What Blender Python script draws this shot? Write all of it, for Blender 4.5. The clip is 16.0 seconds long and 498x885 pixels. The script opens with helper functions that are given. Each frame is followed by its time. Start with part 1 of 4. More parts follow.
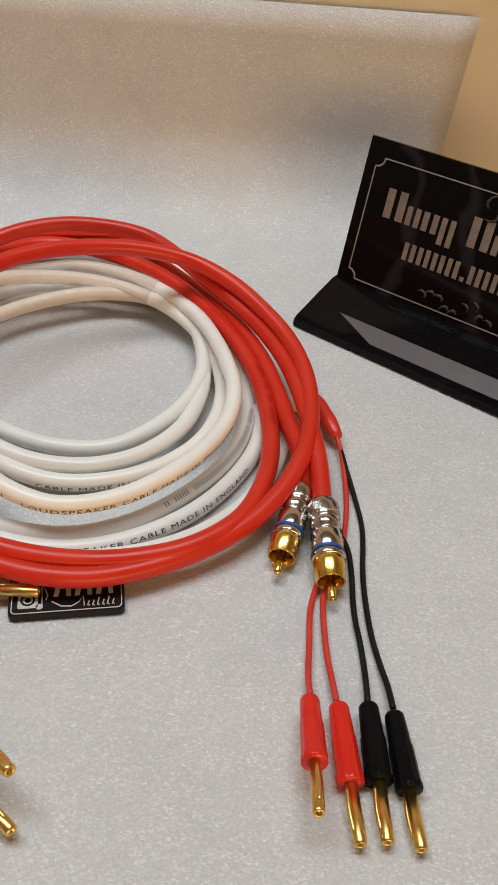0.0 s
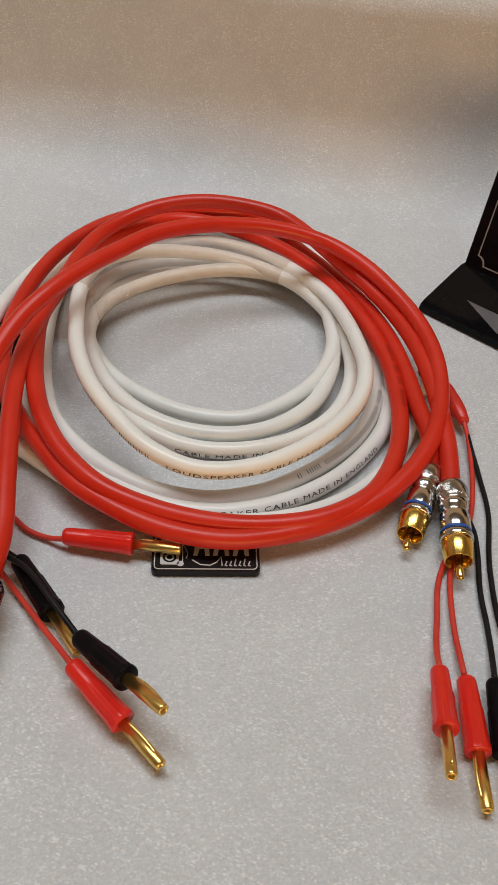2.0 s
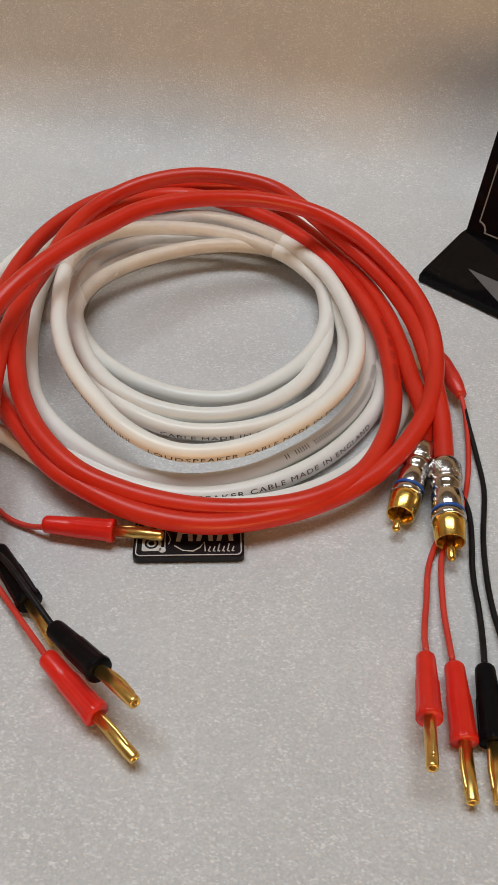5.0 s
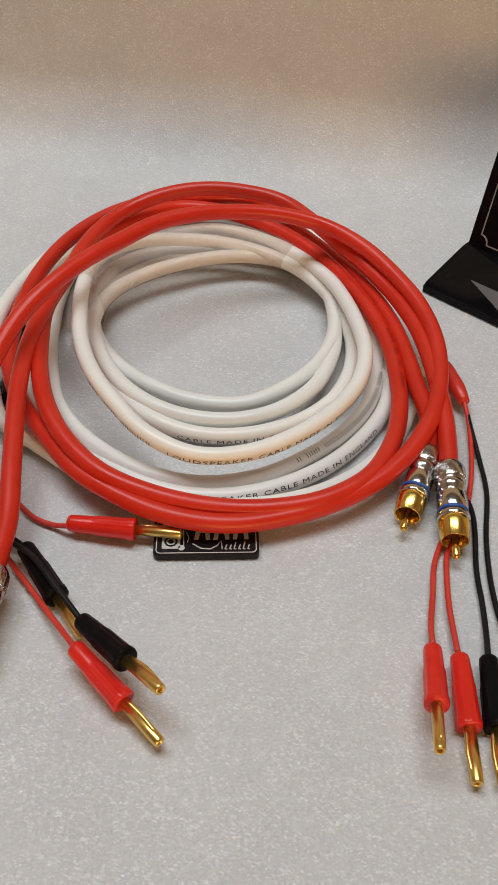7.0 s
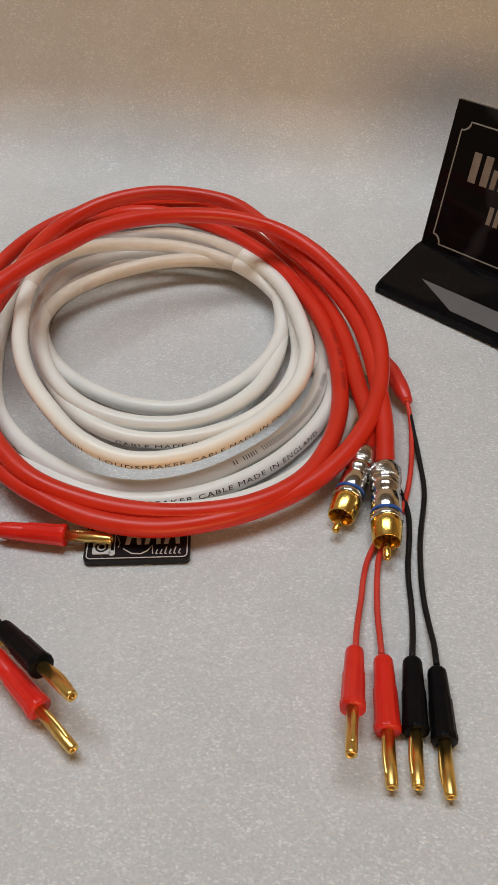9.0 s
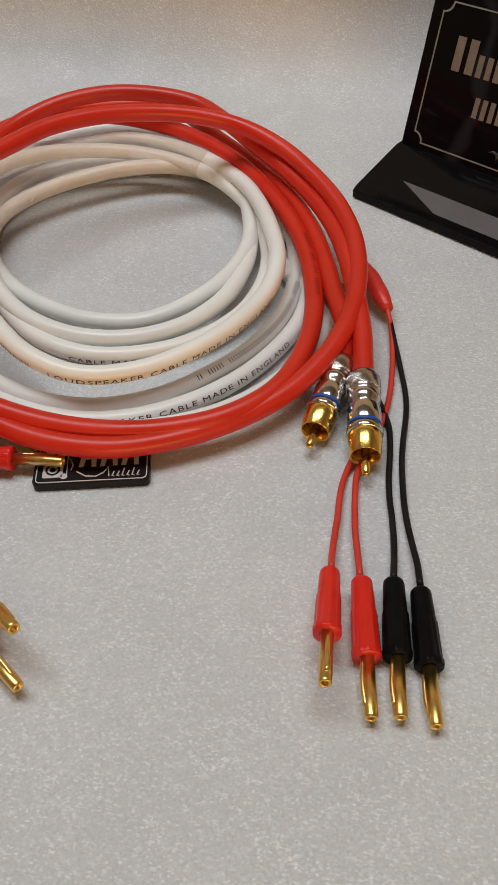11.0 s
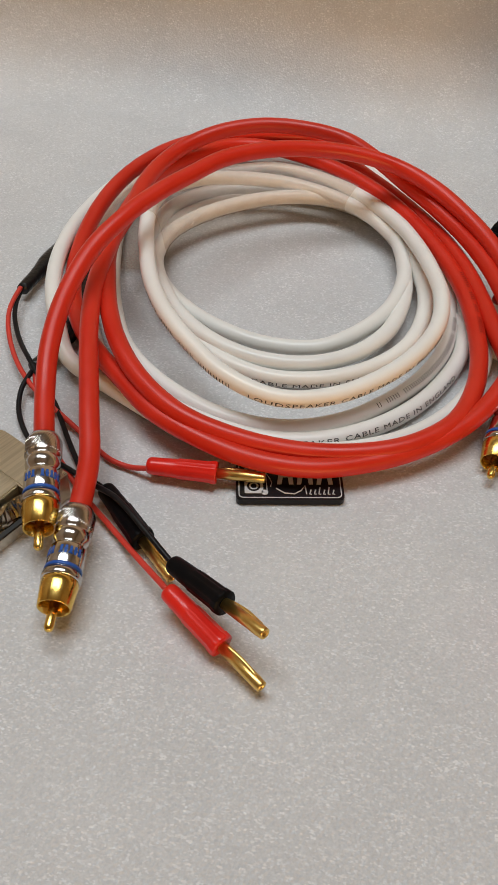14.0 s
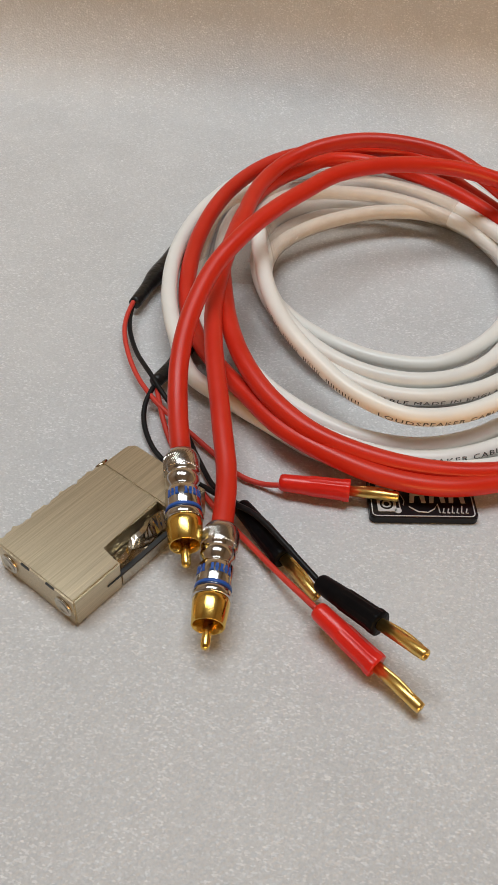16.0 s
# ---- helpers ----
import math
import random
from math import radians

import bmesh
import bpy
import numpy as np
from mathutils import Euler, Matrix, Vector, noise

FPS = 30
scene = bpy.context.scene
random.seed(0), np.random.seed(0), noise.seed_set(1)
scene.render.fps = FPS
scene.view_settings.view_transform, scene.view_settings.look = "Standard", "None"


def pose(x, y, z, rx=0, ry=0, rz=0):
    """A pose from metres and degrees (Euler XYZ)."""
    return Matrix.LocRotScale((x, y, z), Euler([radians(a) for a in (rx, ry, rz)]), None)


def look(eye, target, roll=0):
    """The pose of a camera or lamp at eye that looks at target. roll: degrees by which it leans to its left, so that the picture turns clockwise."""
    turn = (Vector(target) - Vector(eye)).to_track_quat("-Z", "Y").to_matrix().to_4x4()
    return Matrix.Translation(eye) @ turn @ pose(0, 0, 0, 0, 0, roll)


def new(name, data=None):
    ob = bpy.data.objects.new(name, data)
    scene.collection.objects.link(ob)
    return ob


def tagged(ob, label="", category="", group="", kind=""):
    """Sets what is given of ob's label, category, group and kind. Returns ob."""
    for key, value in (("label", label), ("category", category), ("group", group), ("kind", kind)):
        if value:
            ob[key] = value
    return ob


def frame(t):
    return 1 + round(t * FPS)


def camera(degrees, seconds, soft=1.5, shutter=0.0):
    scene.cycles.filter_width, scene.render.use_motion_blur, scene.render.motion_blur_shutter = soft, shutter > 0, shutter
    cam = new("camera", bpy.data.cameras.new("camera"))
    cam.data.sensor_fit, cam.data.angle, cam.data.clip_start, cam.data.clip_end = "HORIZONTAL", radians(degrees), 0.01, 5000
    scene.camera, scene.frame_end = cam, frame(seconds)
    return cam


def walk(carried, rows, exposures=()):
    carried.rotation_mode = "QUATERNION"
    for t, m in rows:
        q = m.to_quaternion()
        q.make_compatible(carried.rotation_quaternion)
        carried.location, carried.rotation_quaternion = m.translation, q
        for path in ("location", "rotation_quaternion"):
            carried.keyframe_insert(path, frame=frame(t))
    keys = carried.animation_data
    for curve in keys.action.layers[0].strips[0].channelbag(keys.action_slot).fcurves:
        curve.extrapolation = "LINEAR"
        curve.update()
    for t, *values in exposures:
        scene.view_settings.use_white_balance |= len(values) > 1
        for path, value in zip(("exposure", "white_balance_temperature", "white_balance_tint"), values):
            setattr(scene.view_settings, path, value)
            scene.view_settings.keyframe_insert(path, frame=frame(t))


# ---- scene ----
EXPOSURES = [(0.0, -1.12), (0.5, -1.24), (1.0, -1.29), (5.0, -1.28), (7.5, -1.17), (8.2, -1.24), (9.0, -1.28), (12.0, -1.30), (13.5, -1.28), (14.0, -1.25), (14.5, -1.19), (15.5, -1.10), (16.0, -1.19)]
cam = camera(32.25, 16.0)
PATH = [
    (0, (-0.00454, 0.01063, 0.26638), (-0.01190, 0.39869, -0.04883), 4.038),
    (0.5, (-0.03516, 0.02467, 0.25952), (-0.05382, 0.41005, -0.05850), 5.238),
    (1, (-0.03613, 0.02386, 0.26198), (-0.05089, 0.40452, -0.06188), 6.570),
    (1.5, (-0.03380, 0.01079, 0.26740), (-0.05003, 0.39171, -0.05607), 6.470),
    (2, (-0.02994, -0.00551, 0.27180), (-0.07884, 0.37093, -0.05362), 3.584),
    (2.5, (-0.02470, -0.01028, 0.27246), (-0.08539, 0.36693, -0.05008), 2.342),
    (3, (-0.02042, -0.01470, 0.27722), (-0.08265, 0.36233, -0.04524), 2.080),
    (3.5, (-0.01447, -0.01512, 0.27221), (-0.07964, 0.36452, -0.04658), 1.485),
    (4, (0.00875, -0.00109, 0.26422), (-0.05656, 0.37818, -0.05498), 0.351),
    (4.5, (0.00871, 0.00668, 0.26845), (-0.05690, 0.37778, -0.06015), 0.011),
    (5, (-0.01083, 0.00803, 0.26673), (-0.07678, 0.37190, -0.06979), 0.272),
    (5.2, (-0.01375, 0.00568, 0.26883), (-0.08240, 0.36939, -0.06732), 0.006),
    (7.5, (-0.01548, -0.00774, 0.27839), (-0.08018, 0.36037, -0.05374), 0.663),
    (8, (-0.00910, -0.00830, 0.27563), (-0.07592, 0.36146, -0.05424), 0.526),
    (8.5, (0.00641, -0.00577, 0.27486), (-0.06455, 0.36168, -0.05671), -0.545),
    (9, (0.01876, 0.00044, 0.27611), (-0.05381, 0.36710, -0.05599), -1.157),
    (9.5, (0.02164, 0.01816, 0.24952), (-0.04985, 0.38134, -0.08620), -1.097),
    (9.7, (0.02667, 0.03202, 0.22908), (-0.04432, 0.39154, -0.11174), -1.372),
    (11.8, (0.02217, 0.00338, 0.25030), (-0.03975, 0.35114, -0.10453), -1.870),
    (12, (0.01904, 0.00202, 0.25089), (-0.04266, 0.35088, -0.10360), -1.734),
    (12.5, (0.00962, 0.00288, 0.25199), (-0.05145, 0.35115, -0.10144), -1.038),
    (13, (-0.00867, -0.00275, 0.25296), (-0.06990, 0.34535, -0.09770), -0.511),
    (13.5, (-0.02252, -0.00682, 0.26247), (-0.08446, 0.34161, -0.08934), 0.025),
    (14, (-0.05408, -0.01086, 0.26635), (-0.11105, 0.33949, -0.08579), 1.991),
    (14.5, (-0.06933, -0.01576, 0.26710), (-0.12494, 0.33646, -0.08340), 2.915),
    (15, (-0.08232, -0.02160, 0.26698), (-0.14448, 0.33001, -0.08303), 2.788),
    (15.5, (-0.10088, -0.02225, 0.26958), (-0.16537, 0.32611, -0.08324), 2.802),
    (16, (-0.10304, -0.01732, 0.27030), (-0.16847, 0.33282, -0.08058), 1.569),
]
walk(cam, [(t, look(eye, target, roll)) for t, eye, target, roll in PATH], EXPOSURES)

# ---- light ----
world = bpy.data.worlds.new("world")
scene.world = world
world.use_nodes = True
world.node_tree.nodes["Background"].inputs[0].default_value = (1.0, 0.93, 0.84, 1)
world.node_tree.nodes["Background"].inputs[1].default_value = 0.05


def area_lamp(name, eye, target, width, depth, watts, colour):
    data = bpy.data.lights.new(name, "AREA")
    data.shape, data.size, data.size_y = "RECTANGLE", width, depth
    data.energy, data.color = watts, colour
    ob = new(name, data)
    ob.matrix_world = look(eye, target)
    return ob


area_lamp("ceiling_lamp", (-0.38, 0.48, 2.34), (-0.38, 0.48, 0.0), 2.0, 0.8, 97.0, (0.89, 0.952, 0.985))
# unseen warm fill added behind the camera to tint the standing foam beige
area_lamp("warm_fill", (0.30, -1.95, 0.34), (-0.1, 0.6, 0.1), 2.8, 0.5, 82.0, (1.0, 0.58, 0.21))


# ---- materials ----
def material(name, base, rough=0.5, metal=0.0, spec=0.5):
    m = bpy.data.materials.new(name)
    m.use_nodes = True
    b = m.node_tree.nodes["Principled BSDF"]
    b.inputs["Base Color"].default_value = (*base, 1)
    b.inputs["Roughness"].default_value = rough
    b.inputs["Metallic"].default_value = metal
    b.inputs["Specular IOR Level"].default_value = spec
    return m, m.node_tree, b


def noise_node(tree, scale, detail=3.0, rough=0.6, stretch=(1, 1, 1)):
    co = tree.nodes.new("ShaderNodeTexCoord")
    mp = tree.nodes.new("ShaderNodeMapping")
    mp.inputs["Scale"].default_value = stretch
    n = tree.nodes.new("ShaderNodeTexNoise")
    n.inputs["Scale"].default_value, n.inputs["Detail"].default_value, n.inputs["Roughness"].default_value = scale, detail, rough
    tree.links.new(co.outputs["Object"], mp.inputs["Vector"])
    tree.links.new(mp.outputs["Vector"], n.inputs["Vector"])
    return n


def ramp(tree, source, stops):
    r = tree.nodes.new("ShaderNodeValToRGB")
    r.color_ramp.elements[0].position, r.color_ramp.elements[0].color = stops[0][0], (*stops[0][1], 1)
    r.color_ramp.elements[1].position, r.color_ramp.elements[1].color = stops[1][0], (*stops[1][1], 1)
    for place, colour in stops[2:]:
        r.color_ramp.elements.new(place).color = (*colour, 1)
    tree.links.new(source, r.inputs["Fac"])
    return r.outputs["Color"]


def bump(tree, b, source, strength, distance, before=None):
    n = tree.nodes.new("ShaderNodeBump")
    n.inputs["Strength"].default_value, n.inputs["Distance"].default_value = strength, distance
    tree.links.new(source, n.inputs["Height"])
    if before:
        tree.links.new(before.outputs["Normal"], n.inputs["Normal"])
    tree.links.new(n.outputs["Normal"], b.inputs["Normal"])
    return n


def varied(name, low, high, scale, rough=0.4, metal=0.0, bumps=(), spec=0.5, stretch=(1, 1, 1), rough_to=None):
    m, tree, b = material(name, high, rough, metal, spec)
    n = noise_node(tree, scale, 4.0, 0.6, stretch)
    tree.links.new(ramp(tree, n.outputs["Fac"], [(0.3, low), (0.7, high)]), b.inputs["Base Color"])
    if rough_to:
        mr = tree.nodes.new("ShaderNodeMapRange")
        mr.inputs["From Min"].default_value, mr.inputs["From Max"].default_value = 0.3, 0.7
        mr.inputs["To Min"].default_value, mr.inputs["To Max"].default_value = rough, rough_to
        tree.links.new(n.outputs["Fac"], mr.inputs["Value"])
        tree.links.new(mr.outputs["Result"], b.inputs["Roughness"])
    before = None
    for s, strength, distance in bumps:
        before = bump(tree, b, noise_node(tree, s, 2.0, 0.5, stretch).outputs["Fac"], strength, distance, before)
    return m


def foam_material():
    """Closed-cell packing foam: small flattened cells with a waxy glint, soft mottling."""
    m, tree, b = material("white_foam", (0.58, 0.58, 0.59), 0.62, 0.0, 0.25)
    co = tree.nodes.new("ShaderNodeTexCoord")
    wide = noise_node(tree, 20.0, 3.0, 0.55)
    fine = noise_node(tree, 1000.0, 2.0, 0.6)
    blend = tree.nodes.new("ShaderNodeMath")
    blend.operation = "MULTIPLY_ADD"
    blend.inputs[1].default_value = 0.75
    tree.links.new(fine.outputs["Fac"], blend.inputs[0])
    half = tree.nodes.new("ShaderNodeMath")
    half.operation = "MULTIPLY"
    half.inputs[1].default_value = 0.4
    tree.links.new(wide.outputs["Fac"], half.inputs[0])
    tree.links.new(half.outputs[0], blend.inputs[2])
    tree.links.new(ramp(tree, blend.outputs[0], [(0.34, (0.52, 0.525, 0.535)), (0.80, (0.64, 0.645, 0.652))]), b.inputs["Base Color"])
    # dense glints put into the colour: scattered cells painted paler
    base = b.inputs["Base Color"].links[0].from_socket
    squash = tree.nodes.new("ShaderNodeMapping")
    squash.inputs["Scale"].default_value = (0.60, 1.0, 1.0)
    tree.links.new(co.outputs["Object"], squash.inputs["Vector"])
    glint_cells = tree.nodes.new("ShaderNodeTexVoronoi")
    glint_cells.inputs["Scale"].default_value = 1750.0
    tree.links.new(squash.outputs["Vector"], glint_cells.inputs["Vector"])
    pick = tree.nodes.new("ShaderNodeSeparateColor")
    tree.links.new(glint_cells.outputs["Color"], pick.inputs[0])
    patchy = noise_node(tree, 55.0, 3.0, 0.6)
    lift = tree.nodes.new("ShaderNodeMath")
    lift.operation = "MULTIPLY_ADD"
    lift.inputs[1].default_value = 0.5
    tree.links.new(patchy.outputs["Fac"], lift.inputs[0])
    tree.links.new(pick.outputs[0], lift.inputs[2])
    share = tree.nodes.new("ShaderNodeMapRange")
    share.inputs["From Min"].default_value, share.inputs["From Max"].default_value = 1.02, 1.30
    tree.links.new(lift.outputs[0], share.inputs["Value"])
    paint = tree.nodes.new("ShaderNodeMix")
    paint.data_type = "RGBA"
    tree.links.new(share.outputs["Result"], paint.inputs[0])
    tree.links.new(base, paint.inputs[6])
    paint.inputs[7].default_value = (0.76, 0.765, 0.775, 1)
    tree.links.new(paint.outputs[2], b.inputs["Base Color"])
    first = bump(tree, b, noise_node(tree, 240.0, 3.0, 0.6).outputs["Fac"], 0.07, 0.0008)
    cells = tree.nodes.new("ShaderNodeTexVoronoi")
    cells.inputs["Scale"].default_value = 760.0
    tree.links.new(co.outputs["Object"], cells.inputs["Vector"])
    bump(tree, b, cells.outputs["Distance"], 0.55, 0.0006, first)
    # each cell wall is a small tilted facet that glints on its own
    facets = tree.nodes.new("ShaderNodeTexVoronoi")
    facets.inputs["Scale"].default_value = 1400.0
    flat = tree.nodes.new("ShaderNodeMapping")
    flat.inputs["Scale"].default_value = (0.68, 1.0, 1.0)
    tree.links.new(co.outputs["Object"], flat.inputs["Vector"])
    tree.links.new(flat.outputs["Vector"], facets.inputs["Vector"])
    off = tree.nodes.new("ShaderNodeVectorMath")
    off.operation = "SUBTRACT"
    off.inputs[1].default_value = (0.5, 0.5, 0.5)
    tree.links.new(facets.outputs["Color"], off.inputs[0])
    geo = tree.nodes.new("ShaderNodeNewGeometry")
    tilt = tree.nodes.new("ShaderNodeVectorMath")
    tilt.operation = "MULTIPLY_ADD"
    tilt.inputs[1].default_value = (1.0, 1.0, 1.0)
    tree.links.new(off.outputs["Vector"], tilt.inputs[0])
    tree.links.new(geo.outputs["Normal"], tilt.inputs[2])
    unit = tree.nodes.new("ShaderNodeVectorMath")
    unit.operation = "NORMALIZE"
    tree.links.new(tilt.outputs["Vector"], unit.inputs[0])
    b.inputs["Coat Weight"].default_value = 0.30
    b.inputs["Coat Roughness"].default_value = 0.17
    tree.links.new(unit.outputs["Vector"], b.inputs["Coat Normal"])
    return m


def brushed_material():
    """Champagne-coloured metal with a long lengthwise brushing."""
    m, tree, b = material("brushed_metal", (0.52, 0.45, 0.35), 0.34, 1.0)
    n = noise_node(tree, 60.0, 5.0, 0.72, (26, 0.30, 26))
    turn = tree.nodes.new("ShaderNodeMapping")
    turn.inputs["Rotation"].default_value = (0, 0, radians(27.7))
    spot = tree.nodes.new("ShaderNodeTexCoord")
    tree.links.new(spot.outputs["Object"], turn.inputs["Vector"])
    squeeze = n.inputs["Vector"].links[0].from_node
    tree.links.new(turn.outputs["Vector"], squeeze.inputs["Vector"])
    tree.links.new(ramp(tree, n.outputs["Fac"], [(0.3, (0.48, 0.40, 0.275)), (0.72, (0.74, 0.64, 0.46))]), b.inputs["Base Color"])
    bump(tree, b, n.outputs["Fac"], 0.30, 0.0003)
    return m


def acrylic_material():
    """Black glossy acrylic with faint grey veins."""
    m, tree, b = material("black_acrylic", (0.006, 0.006, 0.008), 0.05, 0.0, 0.12)
    warp = noise_node(tree, 14.0, 3.0, 0.6)
    mixer = tree.nodes.new("ShaderNodeVectorMath")
    mixer.operation = "MULTIPLY_ADD"
    mixer.inputs[1].default_value = (0.05, 0.05, 0.05)
    co = tree.nodes.new("ShaderNodeTexCoord")
    tree.links.new(warp.outputs["Color"], mixer.inputs[0])
    tree.links.new(co.outputs["Object"], mixer.inputs[2])
    wave = tree.nodes.new("ShaderNodeTexWave")
    wave.inputs["Scale"].default_value, wave.inputs["Distortion"].default_value = 9.0, 6.0
    wave.inputs["Detail"].default_value = 3.0
    tree.links.new(mixer.outputs["Vector"], wave.inputs["Vector"])
    tree.links.new(ramp(tree, wave.outputs["Fac"], [(0.82, (0.004, 0.004, 0.005)), (1.0, (0.016, 0.016, 0.020))]), b.inputs["Base Color"])
    return m


FOAM = foam_material()
WALL_PAINT = varied("cream_wall_paint", (0.76, 0.69, 0.55), (0.82, 0.75, 0.61), 6.0, 0.6, bumps=((90.0, 0.3, 0.002),))
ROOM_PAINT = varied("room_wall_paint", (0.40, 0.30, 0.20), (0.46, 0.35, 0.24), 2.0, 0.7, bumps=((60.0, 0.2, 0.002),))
CEILING_PAINT = varied("ceiling_paint", (0.52, 0.50, 0.46), (0.58, 0.56, 0.52), 2.0, 0.8)
TABLE_WOOD = varied("table_wood", (0.22, 0.14, 0.08), (0.32, 0.21, 0.12), 8.0, 0.4, stretch=(1, 8, 1), bumps=((200.0, 0.2, 0.001),))
RED_PVC = varied("red_cable_pvc", (0.56, 0.021, 0.008), (0.63, 0.029, 0.011), 40.0, 0.28, bumps=((900.0, 0.06, 0.0002),), rough_to=0.42, spec=0.4)
WHITE_PVC = varied("white_cable_pvc", (0.80, 0.80, 0.765), (0.86, 0.86, 0.825), 30.0, 0.28, bumps=((700.0, 0.08, 0.0003),), rough_to=0.40)
RED_WIRE = varied("red_wire_silicone", (0.58, 0.035, 0.022), (0.66, 0.050, 0.030), 120.0, 0.45)
BLACK_WIRE = varied("black_wire_silicone", (0.005, 0.005, 0.006), (0.012, 0.012, 0.013), 120.0, 0.40, spec=0.2)
RED_PLASTIC = varied("red_plug_plastic", (0.66, 0.016, 0.009), (0.74, 0.022, 0.012), 150.0, 0.28, bumps=((600.0, 0.1, 0.0003),))
BLACK_PLASTIC = varied("black_plug_plastic", (0.003, 0.003, 0.004), (0.006, 0.006, 0.007), 150.0, 0.36, spec=0.08, bumps=((600.0, 0.1, 0.0003),))
SHRINK_BLACK = varied("black_shrink_tube", (0.005, 0.005, 0.006), (0.014, 0.014, 0.014), 200.0, 0.30, spec=0.35, bumps=((260.0, 0.6, 0.0012),))
SHRINK_RED = varied("red_shrink_tube", (0.55, 0.025, 0.015), (0.66, 0.035, 0.020), 200.0, 0.36, bumps=((260.0, 0.5, 0.0010),))
GOLD = varied("gold_plating", (0.80, 0.53, 0.12), (0.90, 0.63, 0.18), 220.0, 0.16, 1.0, rough_to=0.28)
WORN_GOLD = varied("worn_gold_plating", (0.80, 0.55, 0.17), (0.88, 0.62, 0.21), 300.0, 0.28, 1.0, rough_to=0.34, stretch=(1, 1, 0.3))
CHROME = varied("chrome", (0.54, 0.53, 0.52), (0.64, 0.63, 0.62), 200.0, 0.12, 1.0, rough_to=0.20)
BLUE_PRINT = material("blue_ring_enamel", (0.02, 0.10, 0.42), 0.3)[0]
INSULATOR = material("brown_insulator", (0.10, 0.03, 0.012), 0.4)[0]
INK = material("black_ink", (0.03, 0.03, 0.035), 0.5)[0]
RED_INK = material("dark_red_ink", (0.22, 0.008, 0.006), 0.5)[0]
BADGE_BLACK = varied("badge_black_plastic", (0.004, 0.004, 0.005), (0.008, 0.008, 0.009), 200.0, 0.34, spec=0.25, bumps=((900.0, 0.1, 0.0002),))
BADGE_WHITE = varied("badge_silver_print", (0.50, 0.50, 0.50), (0.60, 0.60, 0.60), 300.0, 0.35)
ACRYLIC = acrylic_material()
BLACK_GLOSS = varied("black_gloss_acrylic", (0.003, 0.003, 0.004), (0.005, 0.005, 0.006), 60.0, 0.04, rough_to=0.08, spec=0.12)
ENGRAVED = varied("engraved_silver", (0.20, 0.17, 0.15), (0.27, 0.235, 0.205), 200.0, 0.45, 0.3)
ENGRAVED_LINE = varied("engraved_grey_line", (0.20, 0.20, 0.19), (0.28, 0.28, 0.27), 200.0, 0.45)
ENGRAVED_LEAF = varied("engraved_dark_leaf", (0.020, 0.020, 0.021), (0.035, 0.035, 0.036), 300.0, 0.5)
# even grey for the reflection painted on the sign's base
REFLECTION_GREY = varied("painted_reflection_grey", (0.085, 0.080, 0.085), (0.105, 0.100, 0.105), 60.0, 0.30)
BRUSHED = brushed_material()
STEEL = varied("polished_steel", (0.50, 0.46, 0.38), (0.62, 0.57, 0.48), 120.0, 0.16, 1.0, rough_to=0.28)
RECESS_SHADE = material("painted_recess_shade", (0.01, 0.01, 0.01), 0.5)[0]


def film_material():
    """Clear cling film: mostly see-through with a soft gloss and creases."""
    m, tree, b = material("clear_film", (0.85, 0.80, 0.78), 0.16, 0.0, 0.5)
    clear = tree.nodes.new("ShaderNodeBsdfTransparent")
    clear.inputs[0].default_value = (0.90, 0.86, 0.82, 1)
    mix = tree.nodes.new("ShaderNodeMixShader")
    crease = noise_node(tree, 55.0, 3.0, 0.6, (1, 1, 2.5))
    bump(tree, b, crease.outputs["Fac"], 0.7, 0.004)
    cover = tree.nodes.new("ShaderNodeMapRange")
    cover.inputs["From Min"].default_value, cover.inputs["From Max"].default_value = 0.35, 0.75
    cover.inputs["To Min"].default_value, cover.inputs["To Max"].default_value = 0.08, 0.30
    tree.links.new(crease.outputs["Fac"], cover.inputs["Value"])
    tree.links.new(cover.outputs["Result"], mix.inputs["Fac"])
    tree.links.new(clear.outputs[0], mix.inputs[1])
    tree.links.new(b.outputs[0], mix.inputs[2])
    tree.links.new(mix.outputs[0], tree.nodes["Material Output"].inputs["Surface"])
    return m


FILM = film_material()


# ---- building helpers ----
def shade(bm, smooth=True):
    for f in bm.faces:
        f.smooth = smooth


def part(name, bm, mat, parent=None, label="", smooth=True):
    """Links a bmesh as one mesh object, under a thing or a part."""
    bmesh.ops.recalc_face_normals(bm, faces=bm.faces[:])
    shade(bm, smooth)
    mesh = bpy.data.meshes.new(name)
    bm.to_mesh(mesh)
    bm.free()
    mesh.materials.append(mat)
    ob = new(name, mesh)
    if parent:
        ob.parent = parent
    if label:
        ob["label"] = label
    return ob


def thing(name, place, label, category, group="", kind=""):
    ob = new(name)
    ob.empty_display_size = 0.01
    ob.matrix_world = Matrix.Translation(place)
    return tagged(ob, label, category, group, kind)


def box(bm, lo, hi, bevel=0.0, m=None):
    made = bmesh.ops.create_cube(bm, size=1.0)["verts"]
    lo, hi = Vector(lo), Vector(hi)
    for v in made:
        v.co = Vector((lo[i] + (v.co[i] + 0.5) * (hi[i] - lo[i]) for i in range(3)))
    if bevel:
        edges = {e for v in made for e in v.link_edges}
        out = bmesh.ops.bevel(bm, geom=list(edges), offset=bevel, segments=2, affect="EDGES", profile=0.5)
        made = list({v for f in out["faces"] for v in f.verts} | {v for v in made if v.is_valid})
    if m:
        for v in made:
            v.co = m @ v.co
    return made


